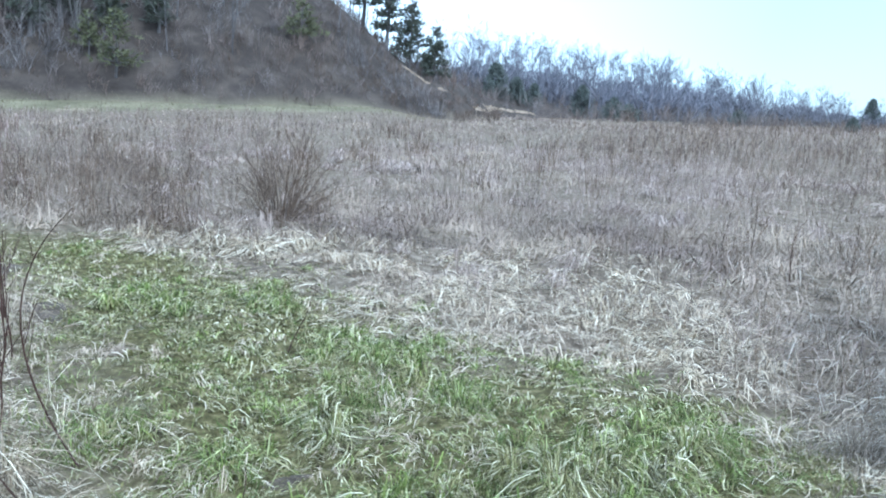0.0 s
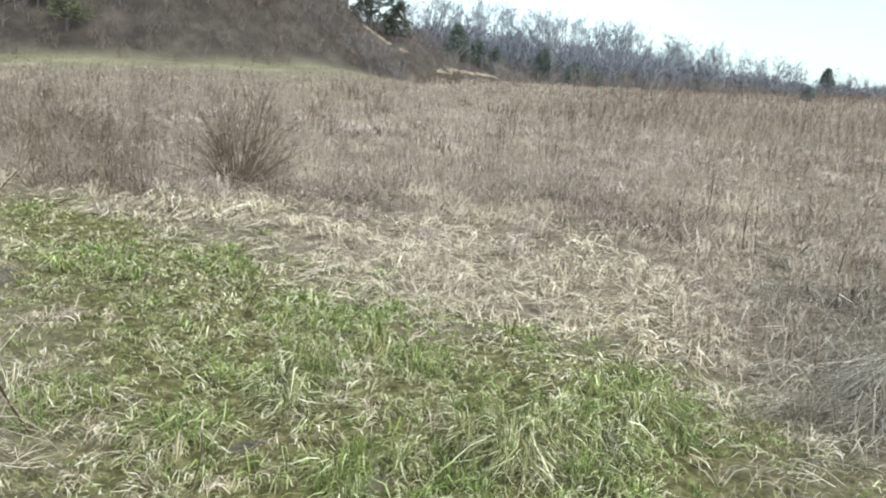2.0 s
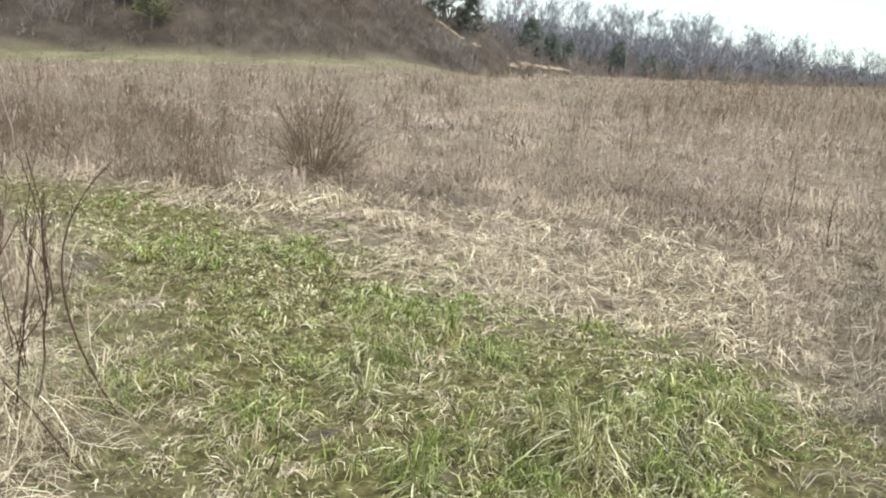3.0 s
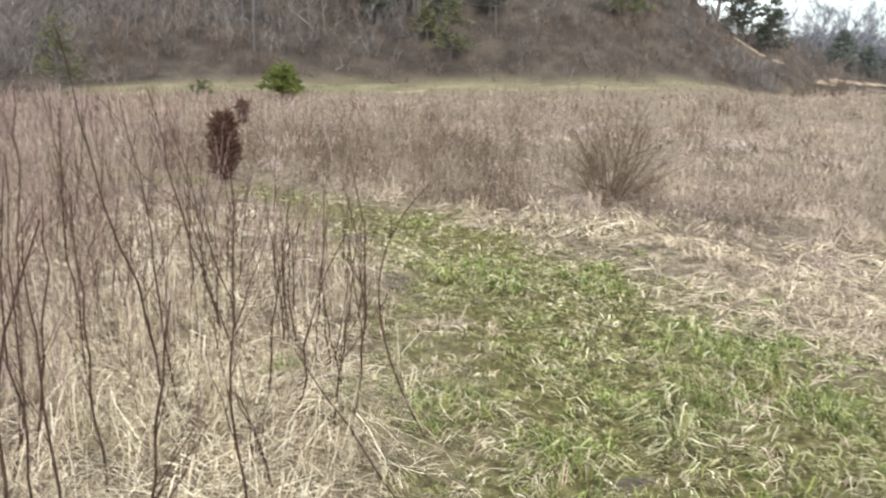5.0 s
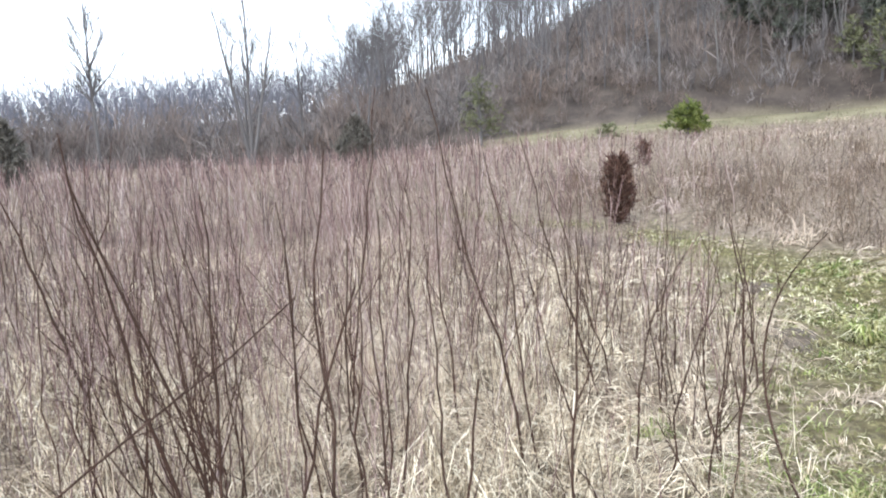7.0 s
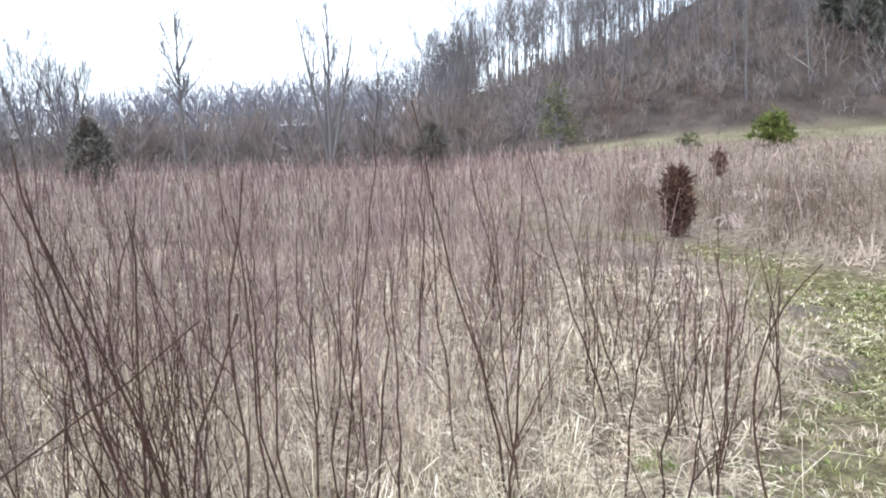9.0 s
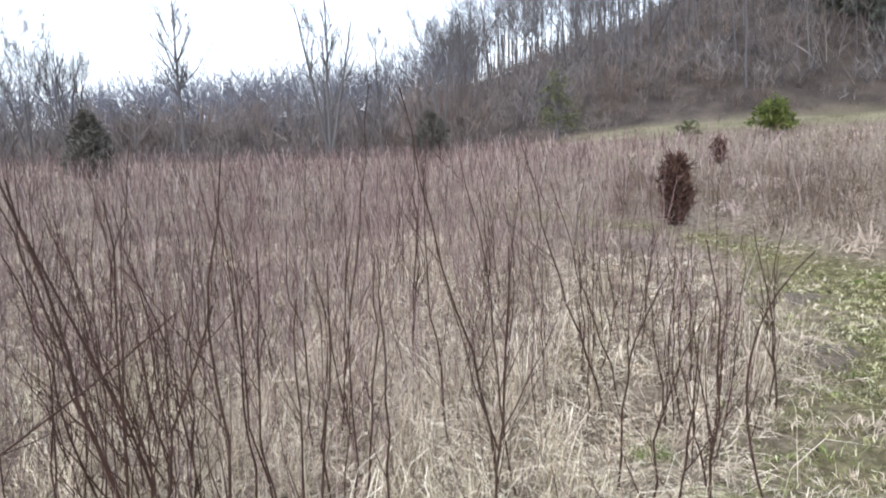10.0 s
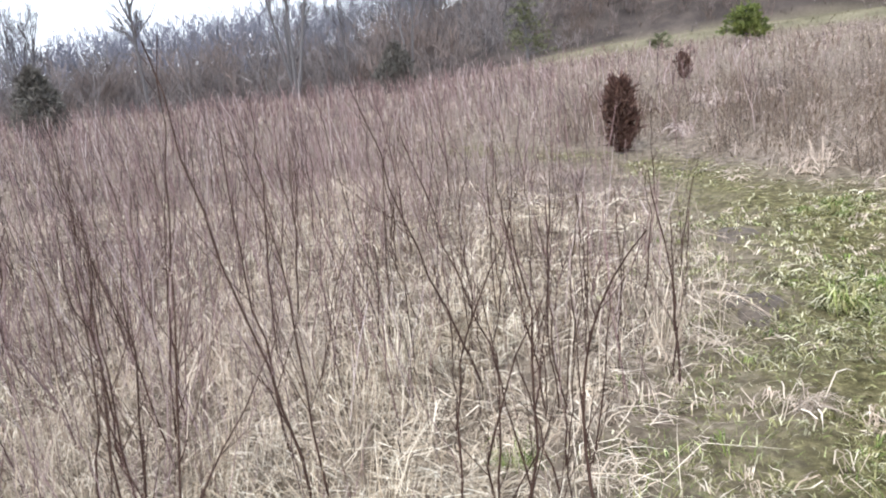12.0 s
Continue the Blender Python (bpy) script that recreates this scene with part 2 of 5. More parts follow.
def edge_distance(x, y, line):
    d = np.full(x.shape, 1e9)
    for (ax, ay), (bx, by) in zip(line[:-1], line[1:]):
        t = np.clip(((x - ax) * (bx - ax) + (y - ay) * (by - ay)) / ((bx - ax) ** 2 + (by - ay) ** 2), 0, 1)
        d = np.minimum(d, np.hypot(x - ax - t * (bx - ax), y - ay - t * (by - ay)))
    return d


def within(x, y, area):
    inside = np.zeros(x.shape, bool)
    for (ax, ay), (bx, by) in zip(area, np.roll(area, -1, 0)):
        cross = (ay > y) != (by > y)
        inside ^= cross & (x < (bx - ax) * (y - ay) / np.where(by == ay, 1e-9, by - ay) + ax)
    return inside


def on_path(x, y):
    """Signed distance to the edge of the mown track; positive inside."""
    x, y = np.asarray(x, float), np.asarray(y, float)
    wob = 0.16 * np.sin(3.1 * x + 2.2 * y) + 0.10 * np.sin(7.3 * y - 4.0 * x) + 0.05 * np.sin(13 * x + 11 * y)
    d = np.minimum(edge_distance(x, y, PATH_LEFT), edge_distance(x, y, PATH_RIGHT))
    return np.where(within(x, y, PATH_AREA), d, -d) + wob


def left_of_path(x, y):
    """True on the thicket's side of the track."""
    x, y = np.asarray(x, float), np.asarray(y, float)
    return (edge_distance(x, y, PATH_LEFT) < edge_distance(x, y, PATH_RIGHT)) & ~within(x, y, PATH_AREA)


# ---- mesh building ----
def mesh_object(name, verts, faces, material, parent=None, smooth_faces=False):
    """One mesh from arrays; faces all have the same number of corners."""
    me = bpy.data.meshes.new(name)
    verts, faces = np.asarray(verts, np.float32), np.asarray(faces, np.int32)
    k = faces.shape[1]
    me.vertices.add(len(verts))
    me.vertices.foreach_set("co", verts.ravel())
    me.loops.add(faces.size)
    me.loops.foreach_set("vertex_index", faces.ravel())
    me.polygons.add(len(faces))
    me.polygons.foreach_set("loop_start", np.arange(0, faces.size, k, dtype=np.int32))
    me.polygons.foreach_set("use_smooth", np.full(len(faces), smooth_faces))
    me.update(calc_edges=True)
    me.materials.append(material)
    ob = new(name, me)
    ob.parent = parent
    return ob


def unit(v):
    return v / np.maximum(np.linalg.norm(v, axis=-1, keepdims=True), 1e-9)


def join(parts):
    vs, fs, k = [], [], 0
    for v, f in parts:
        vs.append(v)
        fs.append(f + k)
        k += len(v)
    return np.concatenate(vs), np.concatenate(fs)


def tubes(P, R, sides=3):
    """Round stems along the paths P (N, K, 3) with the radii R (N, K)."""
    N, K = P.shape[:2]
    d = unit(P[:, -1] - P[:, 0])
    ref = np.where(np.abs(d[:, 2:3]) > 0.8, np.array([[1.0, 0.2, 0.0]]), np.array([[0.0, 0.1, 1.0]]))
    a = unit(np.cross(d, ref))
    b = np.cross(d, a)
    ang = np.arange(sides) * 2 * np.pi / sides
    ring = a[:, None] * np.cos(ang)[None, :, None] + b[:, None] * np.sin(ang)[None, :, None]
    V = (P[:, :, None] + ring[:, None] * R[:, :, None, None]).reshape(-1, 3)
    base = (np.arange(N) * K * sides)[:, None, None] + (np.arange(K - 1) * sides)[None, :, None]
    i = np.arange(sides)[None, None]
    j = (i + 1) % sides
    return V, np.stack([base + i, base + j, base + j + sides, base + i + sides], -1).reshape(-1, 4)


def ribbons(P, W, side):
    """Flat blades along the paths P with the half widths W, spread along side (N, 3)."""
    N, K = P.shape[:2]
    V = np.stack([P - side[:, None] * W[..., None], P + side[:, None] * W[..., None]], 2).reshape(-1, 3)
    base = (np.arange(N) * K * 2)[:, None] + (np.arange(K - 1) * 2)[None]
    return V, np.stack([base, base + 1, base + 3, base + 2], -1).reshape(-1, 4)


def shoots(g, P, R, n, t0, t1, share, angle, up=0.0, K=4, droop=0.0, thin=0.55):
    """n side branches on each of the paths P."""
    N, K0 = P.shape[:2]
    t = g.uniform(t0, t1, (N, n))
    f = t * (K0 - 1)
    i = np.clip(f.astype(int), 0, K0 - 2)
    f = (f - i)[..., None]
    rows = np.arange(N)[:, None]
    a, b = P[rows, i], P[rows, i + 1]
    pos, d = a + (b - a) * f, unit(b - a)
    rad = (R[rows, i] + (R[rows, i + 1] - R[rows, i]) * f[..., 0]) * thin
    length = np.linalg.norm(np.diff(P, axis=1), axis=2).sum(1)[:, None]
    side = unit(np.cross(d, g.normal(size=(N, n, 3))))
    ang = angle * g.uniform(0.7, 1.3, (N, n, 1))
    way = unit(d * np.cos(ang) + side * np.sin(ang) + np.array([0, 0, up]))
    L = length * share * (1 - 0.55 * (t - t0) / max(t1 - t0, 1e-6)) * g.uniform(0.6, 1.25, (N, n))
    s = np.linspace(0, 1, K)[None, None, :, None]
    Q = pos[:, :, None] + way[:, :, None] * s * L[..., None, None]
    Q[..., 2] += (s[..., 0] ** 2) * L[..., None] * (0.18 * (up > 0) - droop)
    Q += g.normal(0, 0.02, Q.shape) * L[..., None, None] * s
    rr = rad[..., None] * np.linspace(1, 0.3, K)
    return Q.reshape(N * n, K, 3), rr.reshape(N * n, K)


def sweep(g, r0, r1, az0, az1, density):
    """Random places in a sector of the land."""
    area = 0.5 * np.radians(az1 - az0) * (r1 * r1 - r0 * r0)
    n = int(area * density)
    r, a = np.sqrt(g.uniform(r0 * r0, r1 * r1, n)), np.radians(g.uniform(az0, az1, n))
    return -np.sin(a) * r, np.cos(a) * r


def part(name, vf, material, parent, label=""):
    ob = mesh_object(name, *vf, material, parent)
    return tagged(ob, label) if label else ob


# ---- ground ----
def build_ground():
    rings = np.concatenate([[0.0], np.geomspace(0.4, 30, 110), np.linspace(31, 47, 24), np.linspace(47.5, 68, 48), np.linspace(69, 190, 66), np.geomspace(197, 3600, 24)])
    az = np.concatenate([np.arange(-34, 95, 1.25), np.arange(95, 326, 3.0)])
    A, R = np.meshgrid(np.radians(az), rings)
    x, y = -np.sin(A) * R, np.cos(A) * R
    z = land(x, y)
    z[0] = z[0].mean()
    n = len(az)
    i = np.arange(len(rings) - 1)[:, None] * n
    j, k = np.arange(n)[None], (np.arange(n)[None] + 1) % n
    faces = np.stack([i + j, i + k, i + k + n, i + j + n], -1).reshape(-1, 4)
    ob = mesh_object("ground", np.stack([x, y, z], -1).reshape(-1, 3), faces[:, ::-1], GROUND, smooth_faces=True)
    b = bearing(x, y)
    r = np.hypot(x, y)
    cover = np.zeros(x.shape + (4,), np.float32)
    cover[..., 0] = np.clip(on_path(x.ravel(), y.ravel()).reshape(x.shape) * 1.5 + 0.45, 0, 1) * (r < 25)
    foot = np.interp(b, AZ_T, FOOT)
    cover[..., 1] = smooth(-0.8, 1.2, r - meadow_start(b) + 0.8 * np.sin(0.5 * x) + 0.5 * np.sin(1.7 * x + y)) * (1 - smooth(-1, 2, r - foot)) * smooth(3, 7, b + 0.6 * np.sin(r)) * (1 - smooth(43, 50, b))
    cover[..., 2] = smooth(-0.8, 1.2, r - foot + 0.3 * np.sin(0.9 * x) * np.sin(0.6 * y + 1))
    cover[..., 3] = 1
    at = ob.data.color_attributes.new("cover", "FLOAT_COLOR", "POINT")
    at.data.foreach_set("color", cover.ravel())
    return tagged(ob, "uneven old field ground with straw thatch and mown green track", "ground", kind="structure")


build_ground()


# ---- grass of the track and the field ----
def lay(x, y):
    """The way in which the matted grass has been pressed down, by place."""
    return 2.2 * np.sin(1.7 * x + 0.9 * np.sin(2.3 * y)) + 2.0 * np.sin(1.9 * y - 1.1 * np.sin(1.6 * x) + 1.0) + 1.1 * np.sin(5.2 * x + 4.3 * y)


def blade_set(g, x, y, length, width, lean, K=4, lift=0.0, order=1.0):
    """Bent grass blades rooted at x, y; order: how far they stray from the lie of their neighbours."""
    n = len(x)
    z = land(x, y) - 0.01 + lift
    a = lay(x, y) + g.normal(0, order, n) if order < 3 else g.uniform(0, 2 * np.pi, n)
    way = np.stack([np.cos(a), np.sin(a), np.zeros(n)], -1)
    side = np.stack([-np.sin(a), np.cos(a), g.normal(0, 0.35, n)], -1)
    side = unit(side)
    s = np.linspace(0, 1, K)[None, :, None]
    L, lean = length[:, None, None], lean[:, None, None]
    bend = lean * (0.35 * s + 0.65 * s * s)
    P = np.stack([x, y, z], -1)[:, None] + way[:, None] * L * np.sin(bend) * s + np.array([0, 0, 1.0]) * L * np.cos(bend) * s
    P[..., 2] = np.maximum(P[..., 2], land(P[..., 0], P[..., 1]) + 0.004)
    P += g.normal(0, 0.025, P.shape) * L * s
    W = width[:, None] * (np.array([1.0, 0.95, 0.7, 0.15]) if K == 4 else np.linspace(1, 0.2, K))
    return ribbons(P, W, side)


def clumped(g, x, y, scale, power):
    """Chance between 0 and 1 that follows tufts of the given size."""
    v = np.sin(x * scale + 1.7 * np.sin(y * scale * 0.8)) * np.sin(y * scale * 1.1 + 1.3 * np.sin(x * scale * 0.7 + 2.0))
    return np.clip(0.5 + 0.5 * v, 0, 1) ** power


def locks(g, x, y, count, length, width, heading, arch, spread=0.025, fan=0.3, K=5):
    """Bundles of blades that bend over together and lie on the ground."""
    N = len(x)
    cx, cy, n = np.repeat(x, count), np.repeat(y, count), N * count
    px, py = cx + g.normal(0, spread, n), cy + g.normal(0, spread, n)
    a = np.repeat(heading, count) + g.normal(0, fan, n)
    L = np.repeat(length, count) * g.uniform(0.45, 1.2, n)
    h = np.repeat(arch, count) * L * g.uniform(0.5, 1.3, n)
    W = np.repeat(width, count) * g.uniform(0.6, 1.4, n)
    s = np.linspace(0, 1, K)[None]
    curl = g.normal(0, 0.55, (n, 1)) * s * s + g.normal(0, 0.12, (n, K)) * s
    X = px[:, None] + np.cos(a[:, None] + curl) * L[:, None] * s
    Y = py[:, None] + np.sin(a[:, None] + curl) * L[:, None] * s
    Z = land(X, Y) + h[:, None] * np.sin(np.pi * s ** 0.6) + g.uniform(0.004, 0.03, (n, 1)) * s
    side = unit(np.stack([-np.sin(a), np.cos(a), g.normal(0, 0.4, n)], -1))
    return ribbons(np.stack([X, Y, Z], -1), W[:, None] * np.interp(s, [0, 0.5, 1], [0.9, 1.0, 0.2]), side)


def near_any(x, y, spots):
    """How near each place is to the given round spots, from 0 to 1."""
    v = np.zeros(len(x))
    for cx, cy, cr in spots:
        v = np.maximum(v, np.exp(-((x - cx) ** 2 + (y - cy) ** 2) / (cr * cr)))
    return v


GREEN_TUFTS = [(-2.45, 6.38, 0.38), (-1.5, 6.58, 0.30), (-0.28, 5.19, 0.40), (-0.41, 4.3, 0.24), (-0.62, 4.09, 0.26), (0.61, 3.54, 0.34), (1.04, 3.71, 0.34), (-0.18, 3.1, 0.24), (0.24, 3.1, 0.24), (-1.49, 3.66, 0.20),
               (0.75, 5.1, 0.16), (-3.69, 8.1, 0.30), (1.3, 4.1, 0.25), (0.1, 4.4, 0.22), (-1.0, 3.5, 0.18), (0.9, 3.1, 0.25), (-1.25, 6.2, 0.25), (-2.0, 6.0, 0.25), (-0.75, 5.5, 0.22)]
PALE_SPOTS = [(-1.09, 5.01, 0.30), (-0.73, 4.74, 0.26), (-0.45, 4.35, 0.30), (-1.5, 5.6, 0.35), (-1.45, 3.3, 0.40), (-1.0, 2.9, 0.35), (-2.0, 4.9, 0.30), (-1.85, 4.15, 0.35), (-0.15, 3.8, 0.22), (-0.3, 4.1, 0.2),
              (-2.35, 4.75, 0.45), (-2.85, 6.6, 0.50), (-1.7, 7.3, 0.50), (-3.6, 7.9, 0.60), (-1.9, 5.5, 0.35), (-0.9, 6.9, 0.35), (-3.0, 7.4, 0.4), (-2.75, 5.4, 0.3)]
BARE_SPOTS = [(-2.85, 5.75, 0.30), (-0.1, 3.02, 0.20), (-1.1, 3.9, 0.18), (0.55, 4.55, 0.2), (-2.0, 5.0, 0.18), (-3.9, 7.0, 0.25), (-0.6, 3.3, 0.16), (0.9, 3.35, 0.14), (-1.7, 4.4, 0.16)]


def track_grass():
    g = np.random.default_rng(11)
    x, y = sweep(g, 1.9, 7.2, -36, 62, 2600)
    far = sweep(g, 7.2, 13, 8, 60, 800)
    x, y = np.concatenate([x, far[0]]), np.concatenate([y, far[1]])
    keep = (on_path(x, y) > g.normal(-0.10, 0.22, len(x))) & (g.uniform(0, 1, len(x)) > 0.95 * near_any(x, y, BARE_SPOTS)) & (g.uniform(0, 1, len(x)) < (0.35 + 0.65 * clumped(g, x, y, 6.5, 0.8)) * np.interp(y - 0.3 * x, [3.6, 4.8], [0.55, 1.0]))
    x, y = x[keep], y[keep]
    r = np.hypot(x, y)
    tuft = near_any(x, y, GREEN_TUFTS)
    green = (1 - 0.6 * smooth(4.8, 6.6, y - 0.3 * x)) * np.maximum(0.16 + 0.28 * clumped(g, x, y, 2.1, 1.4), 0.80 * tuft) * (1 - 0.5 * smooth(6.5, 8.5, r))
    is_green = g.uniform(0, 1, len(x)) < green
    size = np.clip(r / 5, 1, 2.2)
    length = g.uniform(0.02, 0.070, len(x)) * (0.45 + 1.25 * clumped(g, x, y, 6.5, 1.3)) * (1 + 1.1 * tuft * is_green)
    width = g.uniform(0.0018, 0.0042, len(x)) * size
    lean = np.where(is_green, g.uniform(0.3, 1.5, len(x)), g.uniform(0.9, 1.9, len(x)))
    for mask, name, mat, label in ((is_green, "green_grass", GREEN, "fresh green spring grass blades on the mown track"),
                                   (~is_green, "turf", MOSS, "short matted tan and olive turf on the track")):
        ob = mesh_object(name, *blade_set(g, x[mask], y[mask], length[mask], width[mask] * 0.85, lean[mask], K=3, order=1.7), mat)
        tagged(ob, label, "grass", kind="stuff")
    # locks of bent and trodden grass, pale and green, all over the turf
    for density, count, name, mat, label in ((300, 7, "trodden_grass", MOSS, "locks of trodden olive and tan grass on the track"), (330, 7, "green_locks", GREEN, "bent green grass growing in patches on the track"),
                                             (170, 8, "loose_straw", STRAW, "loose wisps of dry cut grass on the track")):
        x, y = sweep(g, 2.1, 9.0, -34, 60, density)
        tuft = near_any(x, y, GREEN_TUFTS)
        bend = smooth(4.8, 6.6, y - 0.3 * x)
        chance = 0.45 + 0.55 * clumped(g, x, y, 2.6, 1.0) if mat is not GREEN else (0.04 + 0.22 * clumped(g, x, y, 2.9, 2.2) + 0.85 * tuft) * (1 - 0.5 * bend) * (1 - 0.8 * smooth(8.0, 9.2, y - 0.3 * x)) * (1 - 0.7 * near_any(x, y, PALE_SPOTS))
        if mat is STRAW:
            chance = 0.20 * chance * (1 - 0.7 * tuft) + 0.40 * np.exp(-(edge_distance(x, y, PATH_LEFT) / 0.6) ** 2) * clumped(g, x, y, 1.9, 0.5) * (1 - 0.55 * smooth(4.0, 5.0, y)) * (1 - smooth(5.6, 6.4, y)) + 0.9 * near_any(x, y, PALE_SPOTS) * (1 - 0.6 * smooth(4.4, 5.4, y))
        further = smooth(4.2, 5.4, y - 0.3 * x)
        chance = chance * (1 - (0.65 if mat is STRAW else 0.0) * further)
        keep = (on_path(x, y) > g.normal(-0.02, 0.30, len(x))) & (g.uniform(0, 1, len(x)) < chance * np.interp(np.hypot(x, y), [4, 9], [1.0, 0.95])) & (g.uniform(0, 1, len(x)) > 0.7 * near_any(x, y, BARE_SPOTS))
        x, y, tuft = x[keep], y[keep], tuft[keep]
        n = len(x)
        size = np.clip(np.hypot(x, y) / 3.9, 1, 2.4)
        tall = clumped(g, x, y, 4.2, 1.2)
        short = {"trodden_grass": 0.65, "green_locks": 0.9, "loose_straw": 1.0}[name]
        v = locks(g, x, y, count, short * g.uniform(0.05, 0.13, n) * (0.6 + 0.8 * tall + 0.6 * tuft) * np.interp(np.hypot(x, y), [4.2, 6.5], [1.0, 0.7]), (0.0017 if mat is STRAW else 0.0022) * size * g.uniform(0.6, 1.3, n), lay(x, y) + g.normal(0, 1.6, n), g.uniform(0.1, 0.6, n) * (0.5 + 0.7 * tall + 0.4 * tuft), 0.02, 0.6, 3 if name == "trodden_grass" else 4)
        tagged(mesh_object(name, *v, mat), label, "grass", kind="stuff")


track_grass()


def tussocks(g, spots, material, name, label, blades, length, arch, width=0.0016, radial=True):
    """Fountains of blades that bend out from one root."""
    parts = []
    for cx, cy, size in spots:
        n = max(6, int(blades * size) // 9)
        a = g.uniform(0, 2 * np.pi, n) if radial else lay(np.full(n, cx), np.full(n, cy)) + g.normal(0, 0.9, n)
        parts.append(locks(g, cx + np.cos(a) * 0.05 * size, cy + np.sin(a) * 0.05 * size, 9, g.uniform(0.6, 1.2, n) * length * size, np.full(n, width * max(1.0, np.hypot(cx, cy) / 4.5)), a, g.uniform(0.6, 1.3, n) * arch, 0.018 if radial else 0.05, 0.32 if radial else 0.7, 5))
    tagged(mesh_object(name, *join(parts), material), label, "grass tussock", kind="stuff")


def straw_grass():
    """Long dead grass: matted beside the track, rough and weathered further out."""
    g = np.random.default_rng(12)
    mats, grey_mats, tan_mats = [], [], []
    for r0, r1, az0, az1, density, count, w in ((1.9, 4.5, -42, 108, 205, 9, 0.0018), (4.5, 7.5, -38, 102, 115, 8, 0.0028), (7.5, 12, -36, 98, 48, 7, 0.0040)):
        x, y = sweep(g, r0, r1, az0, az1, density)
        inside = on_path(x, y)
        near_left = edge_distance(x, y, PATH_LEFT) < edge_distance(x, y, PATH_RIGHT)
        keep = (inside < np.where(near_left, g.normal(-0.14, 0.10, len(x)), g.normal(0.12, 0.40, len(x)))) & (g.uniform(0, 1, len(x)) < 0.55 + 0.45 * clumped(g, x, y, 2.6, 1.0))
        x, y, inside = x[keep], y[keep], inside[keep]
        n, az, r = len(x), bearing(x, y), np.hypot(x, y)
        edge = np.exp(-np.clip(-inside, 0, 3) / 0.5)
        length = g.uniform(0.14, 0.40, n) * (1 - 0.4 * edge)
        arch = g.uniform(0.05, 0.45, n) * (0.6 + 0.6 * clumped(g, x, y, 3.3, 1.0)) * (1 - 0.5 * edge)
        reach = np.interp(az, [-52, -26, -14, -4, 15, 30, 60, 100], [2.6, 5.8, 8.8, 9.6, 9.8, 8.7, 12.0, 11.0]) + 1.6 * clumped(g, x, y, 0.9, 1.0) - 0.8
        grey = (g.uniform(0, 1, n) < smooth(-1.2, 1.6, r - reach)) | ((r < 4.4) & (az < -23) & (g.uniform(0, 1, n) < 0.55))
        way, turn = lay(x, y) + g.normal(0, 1.2, n), az + g.normal(0, 6, n)
        for mask, group in ((~grey, mats), (grey & ((turn < -27) | (r < 4.4)), grey_mats), (grey & ~((turn < -27) | (r < 4.4)), tan_mats)):
            if mask.any():
                group.append(locks(g, x[mask], y[mask], count, length[mask], np.full(mask.sum(), w), way[mask], arch[mask] * (1.0 if group is mats else 1.5), 0.035, 0.55 if group is mats else 0.9, 4 if r1 < 8 else 3))
    tagged(mesh_object("straw_mat", *join(mats), STRAW), "long bleached dead grass lying matted beside the track", "dead grass", kind="stuff")
    # stray stalks standing through the mat, and the rough field beyond
    stray, field = [], tan_mats
    for r0, r1, az0, az1, density, w, l0, l1 in ((2.2, 6, -48, 108, 110, 0.0014, 0.15, 0.40), (2.4, 8.5, 24, 108, 130, 0.0016, 0.26, 0.62), (6, 12, -44, 102, 75, 0.0026, 0.18, 0.42), (9, 15, -36, 97, 170, 0.0052, 0.14, 0.36),
                                                 (15, 27, -36, 97, 42, 0.0096, 0.18, 0.40), (27, 56, -34, 95, 8, 0.018, 0.20, 0.42), (56, 92, -36, -1, 5, 0.03, 0.3, 0.5)):
        x, y = sweep(g, r0, r1, az0, az1, density)
        keep = (on_path(x, y) < g.uniform(-0.3, 0.0, len(x))) & (g.uniform(0, 1, len(x)) < 0.25 + 0.75 * clumped(g, x, y, 2.6 if r1 < 16 else 0.7, 1.0))
        keep &= ~((r0 > 8) & (r1 < 30) & (bearing(x, y) > 8) & (bearing(x, y) < 46) & (g.uniform(0, 1, len(x)) < 0.75))
        keep &= ~((r1 > 45) & (np.hypot(x, y) > meadow_start(bearing(x, y)) + 0.5) & (bearing(x, y) > 1) & (bearing(x, y) < 47))
        keep &= (g.uniform(0, 1, len(x)) < np.interp(bearing(x, y), [-30, -18, -11], [0.25, 0.6, 1.0])) | (r0 < 8)
        keep &= (l1 < 0.6) | left_of_path(x, y)
        x, y = x[keep], y[keep]
        n = len(x)
        lean = np.clip(g.normal(1.05 if l1 > 0.6 else 1.25 if r1 < 13 and r0 < 7 else 1.5, 0.45, n), 0.1, 2.2)
        (stray if r0 < 5 else field).append(blade_set(g, x, y, g.uniform(l0, l1, n), g.uniform(0.6, 1.4, n) * w, lean, K=4 if r0 < 5 else 3, lift=g.uniform(0, 0.05, n), order=1.0))
    tagged(mesh_object("stray_stalks", *join(stray), STRAW), "single dry grass stalks bending out of the matted straw", "dead grass", kind="stuff")
    for r0, r1, az0, az1, density, w in ((0.3, 1.95, -180, 180, 260, 0.003), (1.95, 7, 108, 308, 70, 0.006), (7, 24, 100, 318, 5, 0.018)):
        x, y = sweep(g, r0, r1, az0, az1, density)
        keep = on_path(x, y) < g.normal(0, 0.2, len(x))
        x, y = x[keep], y[keep]
        field.append(blade_set(g, x, y, g.uniform(0.12, 0.35, len(x)), g.uniform(0.6, 1.4, len(x)) * w, np.clip(g.normal(1.5, 0.4, len(x)), 0.1, 2.2), K=3, lift=0.02, order=1.0))
    tagged(mesh_object("field_straw", *join(field), FIELD_STRAW), "weathered greyish dead grass all over the field", "dead grass", kind="stuff")
